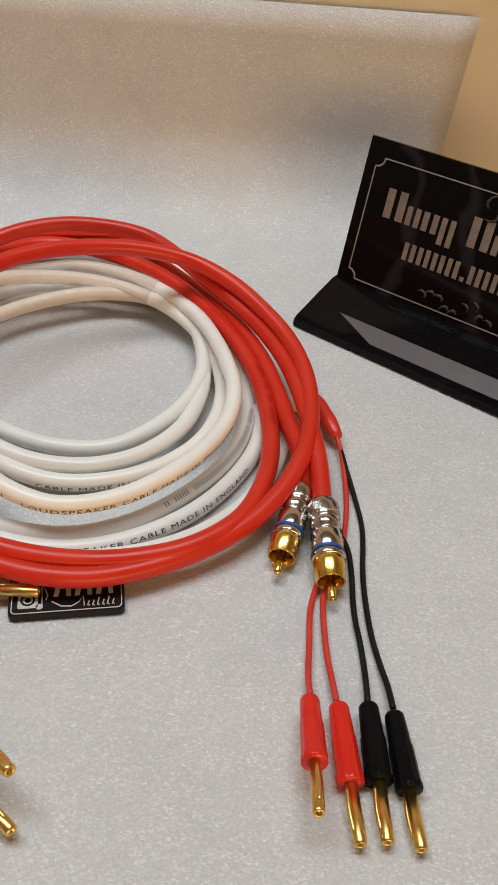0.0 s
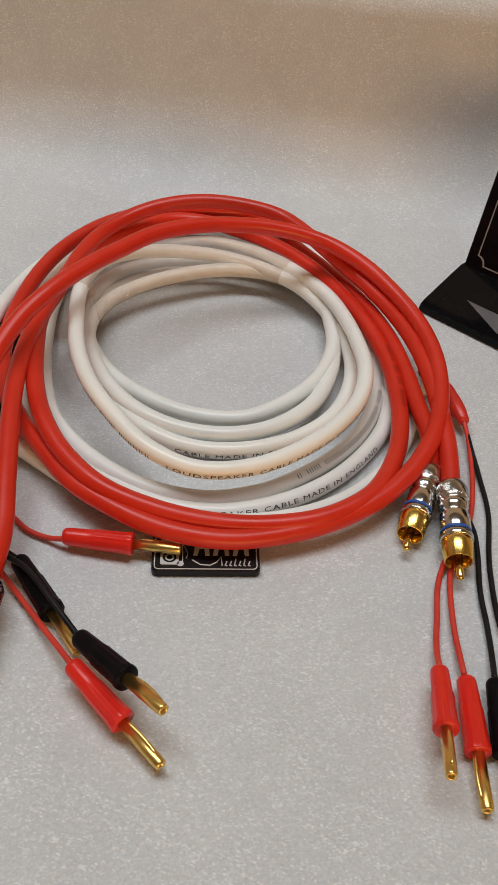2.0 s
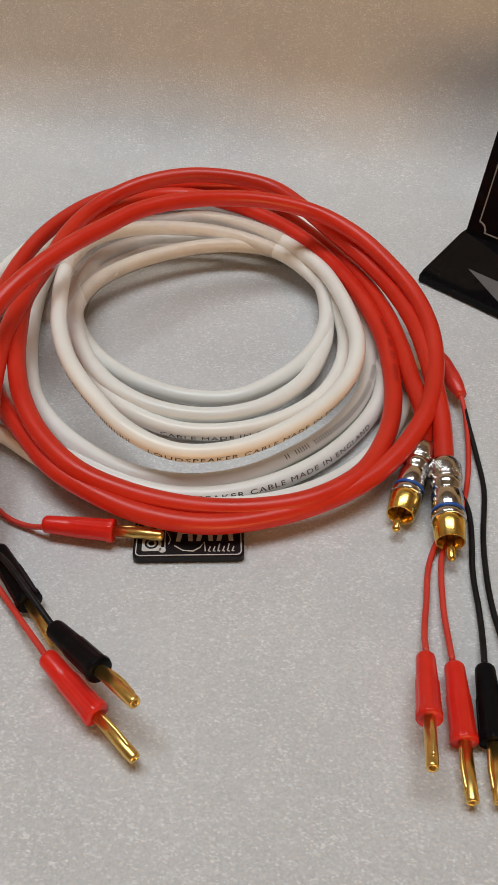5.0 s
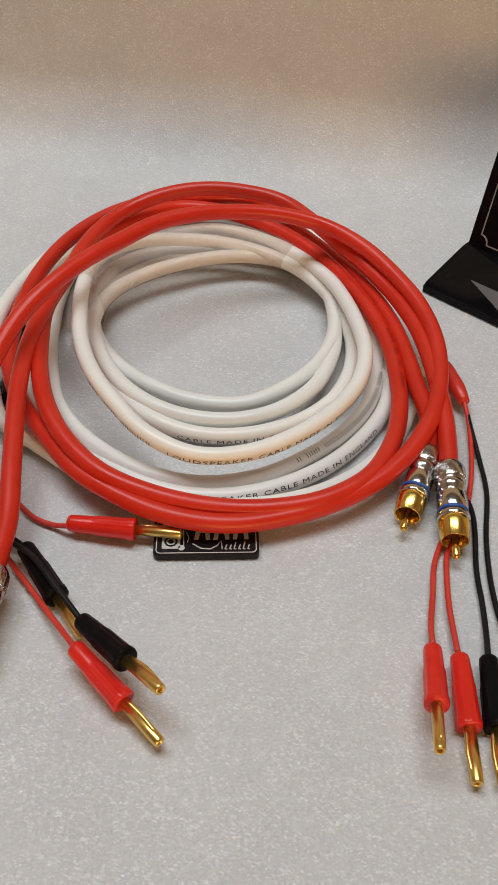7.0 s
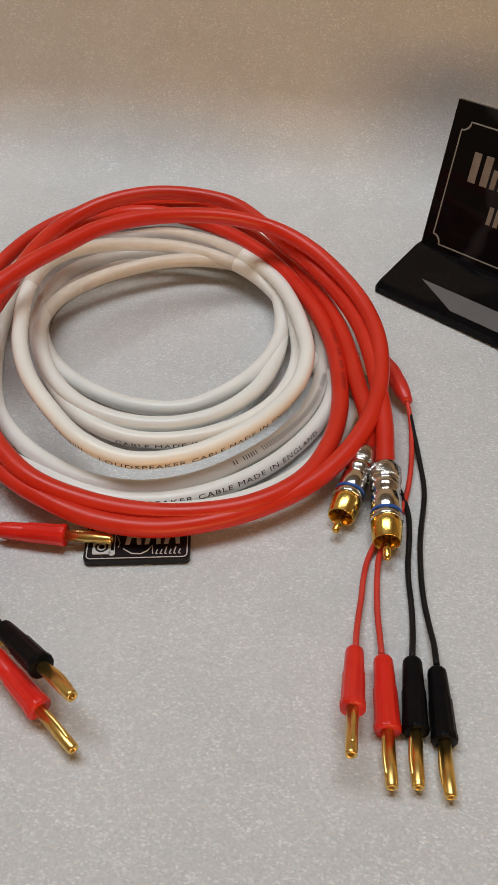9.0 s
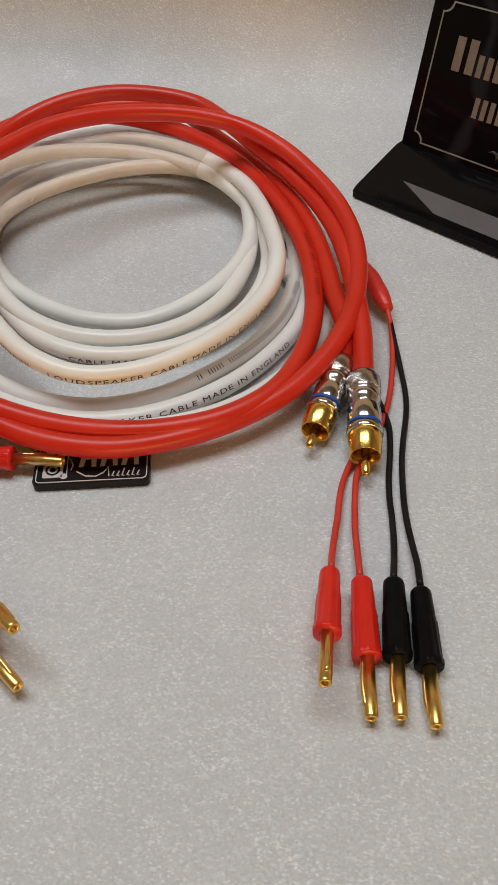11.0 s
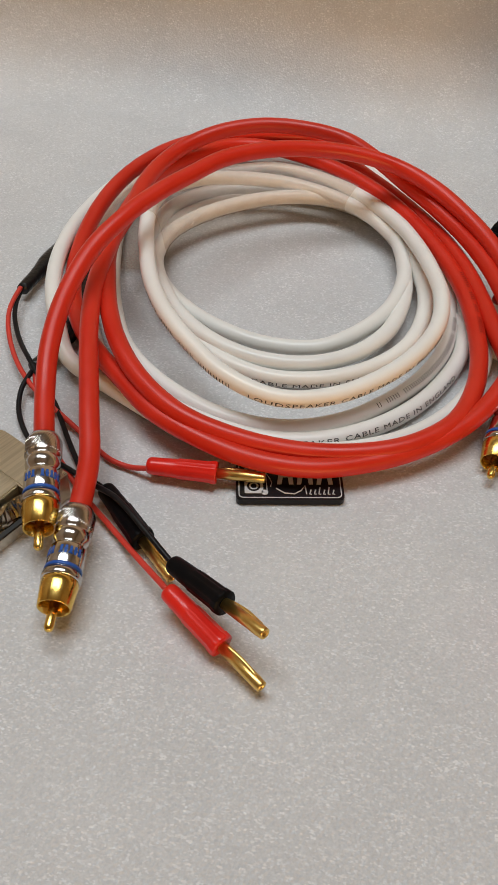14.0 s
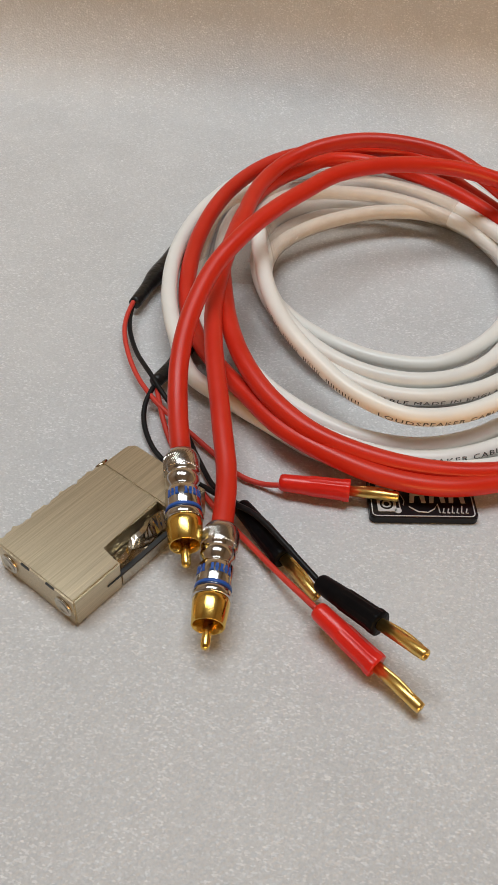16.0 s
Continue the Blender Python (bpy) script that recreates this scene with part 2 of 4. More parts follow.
def smooth_line(points, step):
    """A line through guide points, evenly cut."""
    pts = [Vector(p) for p in points]
    dense = []
    for i in range(len(pts) - 1):
        a, b, c, d = pts[max(i - 1, 0)], pts[i], pts[i + 1], pts[min(i + 2, len(pts) - 1)]
        for k in range(16):
            f = k / 16
            dense.append(0.5 * (2 * b + (c - a) * f + (2 * a - 5 * b + 4 * c - d) * f * f + (3 * b - a - 3 * c + d) * f ** 3))
    dense.append(pts[-1])
    xs = np.array([tuple(p) for p in dense])
    run = np.r_[0, np.cumsum(np.linalg.norm(np.diff(xs, axis=0), axis=1))]
    n = max(2, int(run[-1] / step))
    at = np.linspace(0, run[-1], n + 1)
    return [Vector((np.interp(s, run, xs[:, 0]), np.interp(s, run, xs[:, 1]), np.interp(s, run, xs[:, 2]))) for s in at], at


def frames_along(line):
    """Direction, up and side at each point of a line, with up kept near the world's z."""
    out = []
    for i in range(len(line)):
        d = (line[min(i + 1, len(line) - 1)] - line[max(i - 1, 0)]).normalized()
        side = d.cross(Vector((0, 0, 1)))
        side = side.normalized() if side.length > 1e-4 else Vector((1, 0, 0))
        out.append((d, side.cross(d).normalized(), side))
    return out


def tube(bm, line, radius, sides=16, caps=True):
    """Sweeps a round section along a line; radius may be a function of the run from 0 to 1."""
    rings = []
    fr = frames_along(line)
    for i, (p, (d, up, side)) in enumerate(zip(line, fr)):
        r = radius(i / (len(line) - 1)) if callable(radius) else radius
        rings.append([bm.verts.new(p + r * (math.cos(a) * side + math.sin(a) * up)) for a in (2 * math.pi * k / sides for k in range(sides))])
    for a, b in zip(rings, rings[1:]):
        for k in range(sides):
            bm.faces.new((a[k], a[(k + 1) % sides], b[(k + 1) % sides], b[k]))
    if caps:
        bm.faces.new(rings[0][::-1])
        bm.faces.new(rings[-1])


def lathe(bm, profile, m, sides=32, closed=False):
    """Turns a profile of (along, radius) about the local z axis and places it by m."""
    rings = []
    for s, r in profile:
        rings.append([bm.verts.new(m @ Vector((r * math.cos(2 * math.pi * k / sides), r * math.sin(2 * math.pi * k / sides), s))) for k in range(sides)])
    pairs = list(zip(rings, rings[1:])) + ([(rings[-1], rings[0])] if closed else [])
    for a, b in pairs:
        for k in range(sides):
            bm.faces.new((a[k], a[(k + 1) % sides], b[(k + 1) % sides], b[k]))
    if not closed:
        bm.faces.new(rings[0][::-1])
        bm.faces.new(rings[-1])


def axis_pose(a, b):
    """A pose at a whose z axis points to b."""
    return Matrix.Translation(a) @ (b - a).to_track_quat("Z", "Y").to_matrix().to_4x4()


def millimetres(points):
    return [Vector(p) / 1000 for p in points]


def flat_shape(bm, outline, depth, m):
    """A plate from an outline in the local xy plane, its top at z = depth."""
    low = [bm.verts.new(m @ Vector((x, y, 0))) for x, y in outline]
    high = [bm.verts.new(m @ Vector((x, y, depth))) for x, y in outline]
    bm.faces.new(low[::-1])
    bm.faces.new(high)
    n = len(outline)
    for k in range(n):
        bm.faces.new((low[k], low[(k + 1) % n], high[(k + 1) % n], high[k]))


def rounded(x0, y0, x1, y1, r, n=6):
    pts = []
    for cx, cy, a0 in ((x1 - r, y1 - r, 0), (x0 + r, y1 - r, 90), (x0 + r, y0 + r, 180), (x1 - r, y0 + r, 270)):
        pts += [(cx + r * math.cos(radians(a0 + 90 * k / n)), cy + r * math.sin(radians(a0 + 90 * k / n))) for k in range(n + 1)]
    return pts


def frame_shape(bm, outer, inner, depth, m):
    """A thin raised band between two outlines of equal length."""
    n = len(outer)
    o0, o1, i0, i1 = ([bm.verts.new(m @ Vector((x, y, z))) for x, y in line] for line, z in ((outer, 0), (outer, depth), (inner, 0), (inner, depth)))
    for k in range(n):
        j = (k + 1) % n
        bm.faces.new((o1[k], o1[j], i1[j], i1[k]))
        bm.faces.new((o0[k], o0[j], o1[j], o1[k]))
        bm.faces.new((i1[k], i1[j], i0[j], i0[k]))


# ---- the place ----
SHEET_Y, SHEET_TOP, SHEET_RIGHT, SHEET_LEFT, BEND = 0.622, 0.136, 0.114, -0.62, 0.060


def foam_sheet():
    bm = bmesh.new()
    section = [(-0.55, 0.0)] + [(-0.55 + 0.02 * k, 0.0) for k in range(1, int((SHEET_Y - BEND + 0.55) / 0.02))]
    section += [(SHEET_Y - BEND + BEND * math.sin(radians(a)), BEND - BEND * math.cos(radians(a))) for a in range(0, 91, 6)]
    section += [(SHEET_Y + 0.0004 * k, BEND + (SHEET_TOP - BEND) * k / 4) for k in range(1, 5)]
    columns = [SHEET_LEFT + (SHEET_RIGHT - SHEET_LEFT) * k / 48 for k in range(49)]

    def wave(x, y):
        return 0.0005 * noise.noise(Vector((x * 9, y * 9, 3.1)))

    def sheet(shift):
        rows = []
        for i, (y, z) in enumerate(section):
            (y0, z0), (y1, z1) = section[max(i - 1, 0)], section[min(i + 1, len(section) - 1)]
            run = math.hypot(y1 - y0, z1 - z0)
            dy, dz = shift * (z1 - z0) / run, -shift * (y1 - y0) / run
            rows.append([bm.verts.new((x, y + dy + (0 if z < 0.05 else 1.5 * wave(x, z * 2)), z + dz + (wave(x, y) - 0.0004 if z < 0.02 else 0))) for x in columns])
        for row in rows:
            for v in row:
                run = (v.co.x - SHEET_LEFT) / (SHEET_RIGHT - SHEET_LEFT)
                wide = max(0.0, min(1.0, (SHEET_Y - BEND - v.co.y) / 0.10))
                v.co.x += run * (0.12 * wide - 0.10 * (1 - wide) * (SHEET_TOP - v.co.z))
        return rows

    top, low = sheet(0.0), sheet(0.004)
    n = len(columns)
    for a, b, c, d in zip(top, top[1:], low, low[1:]):
        for k in range(n - 1):
            bm.faces.new((a[k], a[k + 1], b[k + 1], b[k]))
            bm.faces.new((c[k + 1], c[k], d[k], d[k + 1]))
        bm.faces.new((a[0], b[0], d[0], c[0]))
        bm.faces.new((a[-1], c[-1], d[-1], b[-1]))
    for k in range(n - 1):
        bm.faces.new((top[-1][k], top[-1][k + 1], low[-1][k + 1], low[-1][k]))
        bm.faces.new((top[0][k + 1], top[0][k], low[0][k], low[0][k + 1]))
    ob = part("backdrop", bm, FOAM)
    return tagged(ob, "white closed-cell packing foam sheet bent up behind the display", "foam sheet", kind="structure")


foam_sheet()
bm = bmesh.new()
box(bm, (-0.75, -0.62, -0.035), (0.62, 0.632, -0.0052), 0.003)
tagged(part("floor", bm, TABLE_WOOD, smooth=False), "brown wooden table top under the foam sheet", "table top", kind="structure")
# top cut off out of view, so the sign's base reflects the darker room
bm = bmesh.new()
box(bm, (-2.0, 0.640, -0.9), (2.0, 0.68, 0.42))
tagged(part("wall_north", bm, WALL_PAINT, smooth=False), "plain cream painted wall behind the foam, cut off above the view", "wall", kind="structure")
# unseen closing walls, kept brown for warm bounce and dim reflections
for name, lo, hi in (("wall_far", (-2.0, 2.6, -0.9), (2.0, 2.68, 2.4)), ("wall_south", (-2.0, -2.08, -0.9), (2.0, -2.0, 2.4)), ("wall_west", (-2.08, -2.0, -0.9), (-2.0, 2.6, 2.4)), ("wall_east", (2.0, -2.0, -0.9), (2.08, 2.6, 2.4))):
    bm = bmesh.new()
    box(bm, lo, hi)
    tagged(part(name, bm, ROOM_PAINT, smooth=False), "plain brown room wall, out of view", "wall", kind="structure")
bm = bmesh.new()
box(bm, (-2.08, -2.08, 2.4), (2.08, 2.68, 2.48))
tagged(part("ceiling", bm, CEILING_PAINT, smooth=False), "plain white painted ceiling", "ceiling", kind="structure")
bm = bmesh.new()
box(bm, (-2.08, -2.08, -0.98), (2.08, 2.68, -0.9))
tagged(part("ground", bm, TABLE_WOOD, smooth=False), "plain brown room floor", "floor", kind="structure")

# ---- guide lines of the cables and wires, in millimetres ----
LINE_REDA_A = [(-174.4, 216.7, 20.8), (-181.8, 239.3, 25.2), (-187.1, 262.9, 32.6), (-188.1, 288.1, 40.3), (-183.8, 313.8, 48.1), (-174.6, 336.0, 53.8), (-164.0, 357.9, 56.1), (-151.9, 378.7, 56.8), (-138.4, 398.4, 57.6), (-119.4, 414.8, 56.5), (-98.1, 427.6, 53.4), (-74.5, 435.1, 49.7), (-50.2, 435.9, 44.5), (-28.2, 426.2, 39.1), (-10.3, 409.3, 34.3), (4.2, 389.3, 30.0), (13.6, 366.4, 26.0), (17.3, 341.9, 22.1), (15.9, 317.0, 19.2), (8.3, 293.4, 15.9), (-5.1, 272.5, 12.7), (-23.6, 255.8, 10.6), (-45.2, 243.0, 9.8), (-68.4, 233.8, 11.0), (-93.3, 233.0, 12.3)]
LINE_REDA_B = [(-117.4, 239.4, 13.8), (-139.8, 250.7, 14.5), (-158.1, 267.5, 15.0), (-175.9, 285.2, 14.7), (-190.7, 305.4, 14.1), (-201.3, 328.5, 15.8), (-206.6, 354.1, 18.9), (-208.0, 381.5, 22.2), (-204.5, 408.7, 26.1), (-197.2, 432.6, 28.3), (-185.5, 453.9, 29.6), (-169.3, 471.4, 29.9), (-149.3, 484.2, 28.4), (-127.3, 494.8, 26.7), (-103.5, 498.7, 25.7), (-85.5, 484.1, 24.4), (-68.7, 465.6, 23.1), (-50.6, 448.1, 21.5), (-33.8, 429.4, 19.9), (-19.1, 409.0, 18.6), (-7.8, 386.6, 17.3), (0.7, 362.9, 15.9), (7.2, 338.6, 14.9), (14.3, 314.0, 12.9), (14.2, 294.9, 9.8)]
LINE_REDA = LINE_REDA_A + LINE_REDA_B
LINE_REDB_A = [(-151.0, 187.1, 15.4), (-154.8, 212.9, 17.7), (-162.1, 236.7, 21.8), (-169.6, 260.3, 25.2), (-177.0, 284.2, 27.6), (-182.8, 309.7, 29.5), (-185.3, 336.5, 32.1), (-185.8, 363.9, 33.4), (-185.5, 389.7, 33.0), (-183.1, 413.8, 31.8), (-176.1, 436.1, 30.1), (-164.4, 456.5, 28.7), (-151.6, 474.1, 27.3), (-131.2, 481.2, 25.6), (-106.8, 476.7, 24.5), (-84.3, 465.9, 24.0), (-64.4, 450.9, 23.4), (-46.8, 433.2, 22.0), (-31.6, 413.4, 20.1), (-18.9, 392.0, 18.3), (-9.1, 369.0, 16.6), (-2.9, 344.9, 14.6), (-0.2, 320.1, 13.7), (-2.2, 295.2, 13.5), (-10.9, 271.1, 13.4), (-29.1, 253.9, 12.7), (-52.2, 244.7, 12.1)]
LINE_REDB_B = [(-76.7, 240.2, 13.2), (-101.5, 240.6, 15.6), (-125.6, 246.5, 18.5), (-146.3, 260.9, 21.2), (-162.0, 279.9, 23.7), (-173.4, 302.1, 25.3), (-181.9, 327.2, 26.9), (-187.5, 351.8, 28.6), (-184.1, 377.5, 33.8), (-184.1, 401.6, 35.3), (-180.3, 424.5, 36.6), (-169.8, 444.8, 39.5), (-152.2, 460.0, 42.8), (-130.2, 470.3, 44.0), (-105.6, 473.6, 43.1), (-81.6, 470.8, 40.5), (-62.2, 456.0, 37.8), (-43.9, 439.5, 33.3), (-26.0, 422.5, 29.6), (-10.3, 403.3, 26.5), (2.2, 381.8, 24.0), (10.8, 358.5, 21.9), (16.8, 334.3, 19.7), (21.6, 310.0, 16.0), (24.0, 284.4, 11.8)]
LINE_REDB = LINE_REDB_A + LINE_REDB_B
LINE_WHITE1_A = [(-218.1, 418.4, 4.5), (-209.7, 441.9, 5.0), (-202.5, 465.8, 5.0), (-192.1, 488.5, 5.0), (-175.3, 505.9, 5.0), (-152.0, 514.3, 5.0), (-127.3, 517.7, 5.0), (-102.7, 515.0, 5.0), (-79.6, 505.6, 5.0), (-58.9, 491.8, 4.9), (-41.6, 473.9, 4.8), (-27.9, 453.0, 4.6), (-16.6, 430.7, 4.4), (-7.7, 407.4, 4.3), (-1.2, 383.2, 4.1), (3.7, 358.7, 4.0), (4.8, 333.9, 4.0), (-0.4, 309.6, 4.0), (-11.4, 287.3, 4.0), (-28.1, 269.0, 4.0), (-49.4, 256.3, 4.0), (-73.3, 249.3, 4.0), (-98.0, 246.0, 4.0), (-122.4, 249.4, 4.2), (-144.6, 260.3, 4.9), (-166.6, 271.9, 5.6)]
LINE_WHITE1_B = [(-187.2, 280.7, 10.0), (-198.5, 298.3, 16.2), (-207.5, 318.7, 20.1), (-213.5, 342.0, 20.9), (-217.0, 366.5, 19.5), (-218.2, 391.4, 16.9), (-217.2, 416.3, 14.1), (-213.7, 440.6, 11.4), (-207.3, 464.0, 9.4), (-197.0, 485.5, 8.1), (-182.3, 504.0, 7.3), (-163.3, 518.4, 7.0), (-141.3, 526.8, 7.0), (-117.9, 528.1, 7.2), (-94.1, 524.0, 7.2), (-73.0, 510.9, 6.2), (-55.0, 493.7, 5.1), (-40.6, 473.3, 4.7), (-28.9, 451.2, 4.5), (-19.8, 427.9, 4.3), (-13.1, 403.8, 4.0), (-8.1, 379.3, 4.0), (-5.4, 354.5, 4.0), (-7.4, 329.8, 4.0), (-16.1, 306.5, 4.0), (-29.5, 285.5, 4.0)]
LINE_WHITE1_C = [(-47.6, 268.6, 4.0), (-69.7, 257.1, 4.0), (-93.9, 253.9, 4.0), (-118.1, 259.5, 4.0), (-141.6, 267.9, 4.0), (-163.4, 279.4, 4.0), (-179.7, 298.0, 4.0), (-190.9, 320.3, 4.1), (-199.4, 343.8, 4.3), (-205.5, 368.0, 4.5), (-209.7, 392.7, 4.6), (-211.4, 417.6, 4.8), (-209.2, 442.4, 5.0), (-199.8, 465.2, 5.0), (-184.1, 484.5, 5.1), (-164.9, 500.3, 5.2), (-141.9, 509.4, 5.4), (-117.3, 509.2, 5.5), (-93.9, 500.8, 5.7), (-73.0, 487.3, 5.8), (-55.0, 470.0, 6.0), (-40.8, 449.6, 5.9), (-29.6, 427.2, 5.8), (-20.6, 404.0, 5.5), (-14.9, 379.6, 5.2), (-12.9, 354.8, 5.1)]
LINE_WHITE1_D = [(-15.7, 330.0, 5.2), (-25.2, 307.2, 5.3), (-40.1, 287.2, 5.4), (-58.5, 270.6, 5.5), (-81.1, 260.8, 5.7), (-105.7, 260.9, 5.9), (-128.9, 269.5, 6.0), (-149.8, 283.2, 6.3), (-166.7, 301.2, 6.6), (-178.2, 323.3, 6.8), (-186.9, 346.7, 7.0), (-193.7, 370.8, 7.0), (-199.0, 395.3, 7.0), (-200.7, 420.1, 7.1), (-196.2, 444.3, 7.4), (-181.8, 464.2, 7.8), (-160.3, 476.0, 8.0), (-135.7, 478.0, 8.0), (-110.7, 477.4, 8.0), (-86.4, 472.7, 8.0), (-65.5, 459.6, 7.7), (-48.7, 441.2, 7.4), (-34.4, 420.7, 6.8), (-20.9, 399.7, 5.3), (-5.7, 380.0, 5.0), (13.6, 364.4, 6.0)]
LINE_WHITE1 = LINE_WHITE1_A + LINE_WHITE1_B + LINE_WHITE1_C + LINE_WHITE1_D
LINE_WHITE2_A = [(-205.1, 357.8, 7.1), (-208.8, 382.3, 8.6), (-209.9, 407.1, 9.3), (-208.2, 431.6, 10.0), (-193.6, 447.4, 13.8), (-169.8, 452.7, 16.9), (-146.3, 459.5, 18.3), (-123.2, 467.1, 19.2), (-99.0, 463.9, 18.9), (-77.1, 453.6, 18.8), (-59.6, 437.7, 19.4), (-45.3, 419.7, 20.3), (-35.0, 399.3, 21.4), (-26.7, 377.0, 22.5), (-20.2, 352.1, 22.7), (-21.1, 327.2, 22.3), (-30.0, 304.4, 21.6), (-44.9, 284.8, 20.6), (-64.1, 269.3, 20.4), (-86.9, 261.2, 22.2), (-109.6, 267.4, 24.6), (-129.0, 282.6, 27.1), (-146.0, 300.4, 30.3), (-158.4, 321.6, 32.7)]
LINE_WHITE2_B = [(-166.6, 345.0, 33.9), (-173.0, 369.0, 33.0), (-176.5, 393.4, 30.0), (-173.5, 417.4, 27.0), (-159.4, 436.8, 23.9), (-138.0, 448.6, 20.8), (-114.1, 453.0, 18.5), (-89.7, 449.5, 16.5), (-67.5, 439.0, 14.6), (-49.6, 422.2, 12.9), (-36.6, 401.1, 11.6), (-28.2, 377.9, 10.3), (-26.6, 353.3, 8.8), (-33.2, 328.1, 7.6), (-49.0, 308.5, 6.7), (-70.3, 296.0, 6.5), (-94.3, 291.3, 7.1), (-117.6, 297.7, 8.0), (-137.3, 313.8, 8.7), (-153.6, 334.2, 9.4), (-166.4, 355.4, 9.7), (-175.1, 378.6, 9.8), (-178.4, 403.1, 10.0), (-174.4, 427.3, 9.9)]
LINE_WHITE2_C = [(-159.9, 446.4, 9.7), (-137.9, 457.7, 9.6), (-113.9, 463.5, 9.7), (-89.3, 462.0, 9.9), (-67.0, 452.2, 10.0), (-50.9, 433.7, 9.9), (-42.2, 410.7, 9.9), (-38.2, 386.2, 9.9), (-37.5, 361.4, 9.7), (-43.1, 335.7, 9.3), (-57.6, 314.8, 8.7), (-78.7, 302.6, 8.8), (-102.9, 299.9, 10.1), (-126.1, 307.6, 11.3), (-145.5, 324.0, 12.1), (-160.1, 345.8, 12.6), (-169.0, 368.7, 13.0), (-167.2, 392.7, 13.7), (-154.7, 413.8, 14.2), (-136.1, 430.1, 14.8), (-114.8, 442.7, 14.6), (-91.1, 448.5, 13.8), (-67.3, 443.6, 13.5), (-50.2, 426.9, 13.0)]
LINE_WHITE2_D = [(-41.5, 403.9, 12.3), (-38.4, 379.3, 11.4), (-43.5, 354.2, 10.4), (-56.8, 332.4, 9.1), (-75.6, 317.2, 7.8), (-99.5, 315.7, 6.7), (-123.1, 323.0, 6.2), (-144.4, 336.5, 5.7), (-161.9, 355.4, 5.3), (-173.1, 377.3, 5.1), (-176.3, 401.5, 4.9), (-168.8, 424.8, 4.8), (-153.4, 443.9, 4.7), (-133.2, 458.3, 4.6), (-110.0, 466.0, 4.4), (-85.6, 463.8, 4.4), (-63.8, 452.8, 4.4), (-48.4, 433.7, 4.3), (-37.0, 411.6, 4.2), (-28.0, 388.4, 4.1), (-16.5, 366.5, 4.1), (-0.6, 347.5, 4.1), (18.5, 331.6, 4.0)]
LINE_WHITE2 = LINE_WHITE2_A + LINE_WHITE2_B + LINE_WHITE2_C + LINE_WHITE2_D
LINE_WR_RED1 = [(29.0, 284.7, 6.0), (28.3, 275.3, 4.0), (27.1, 265.8, 2.7), (25.2, 256.4, 2.1), (22.4, 247.2, 1.7), (20.4, 237.8, 2.0), (19.7, 228.3, 2.6), (19.7, 218.6, 3.1), (19.4, 209.0, 3.4), (19.3, 199.6, 5.2), (19.6, 190.8, 9.0)]
LINE_WR_RED2 = [(31.3, 341.9, 7.0), (33.6, 332.2, 5.0), (34.8, 322.2, 3.7), (35.5, 312.1, 2.8), (35.8, 301.9, 2.3), (35.6, 291.7, 1.9), (34.8, 281.5, 1.6), (33.2, 271.5, 1.6), (30.8, 261.6, 1.6), (27.4, 252.0, 1.6), (25.2, 242.1, 1.8), (25.1, 231.9, 2.3), (25.6, 221.8, 2.8), (26.5, 211.6, 3.3), (28.0, 201.5, 3.9), (29.4, 191.5, 5.0)]
LINE_WR_BLK1 = [(31.7, 341.4, 6.0), (33.8, 331.5, 4.9), (35.8, 321.6, 3.8), (38.0, 311.7, 2.6), (39.9, 301.7, 1.8), (41.6, 291.6, 1.6), (42.5, 281.5, 1.6), (42.3, 271.3, 1.7), (41.8, 261.1, 1.7), (41.7, 250.9, 1.8), (42.2, 240.7, 1.8), (43.0, 230.6, 1.9), (44.4, 220.5, 1.9), (46.4, 210.5, 2.2), (48.3, 200.6, 3.7), (49.4, 190.5, 5.0)]
LINE_WR_BLK2 = [(22.2, 316.2, 3.0), (24.1, 306.7, 2.5), (26.3, 297.2, 2.0), (29.4, 288.0, 1.7), (32.9, 278.9, 1.6), (35.8, 269.6, 1.6), (36.8, 259.9, 1.7), (37.1, 250.2, 1.7), (37.1, 240.4, 1.8), (37.8, 230.7, 1.8), (39.1, 221.1, 1.9), (40.1, 211.4, 1.9), (40.5, 201.8, 3.1), (40.5, 192.2, 5.0)]
LINE_SLEEVE_R = [(12.2, 382.0, 6.0), (16.8, 374.0, 6.5), (21.2, 365.8, 7.0), (24.8, 357.3, 7.7), (28.2, 348.7, 7.8), (31.9, 340.2, 7.0)]
LINE_SLEEVE1 = [(-216.2, 424.6, 4.6), (-218.0, 414.4, 4.6), (-220.1, 404.3, 4.6), (-222.4, 394.2, 4.7), (-224.5, 384.1, 4.9), (-226.2, 373.9, 5.2), (-227.4, 363.6, 5.6), (-228.6, 353.3, 6.1), (-229.7, 343.0, 6.5), (-230.9, 332.7, 7.0)]
LINE_SLEEVE2 = [(-208.3, 372.9, 6.0), (-206.2, 363.1, 6.1), (-204.2, 353.3, 6.0), (-202.1, 343.6, 5.6), (-200.0, 333.8, 5.1), (-198.3, 323.9, 5.1), (-197.0, 314.0, 5.5), (-196.4, 304.1, 6.0), (-197.8, 294.2, 6.0), (-200.3, 284.5, 6.2), (-203.1, 274.9, 7.0)]
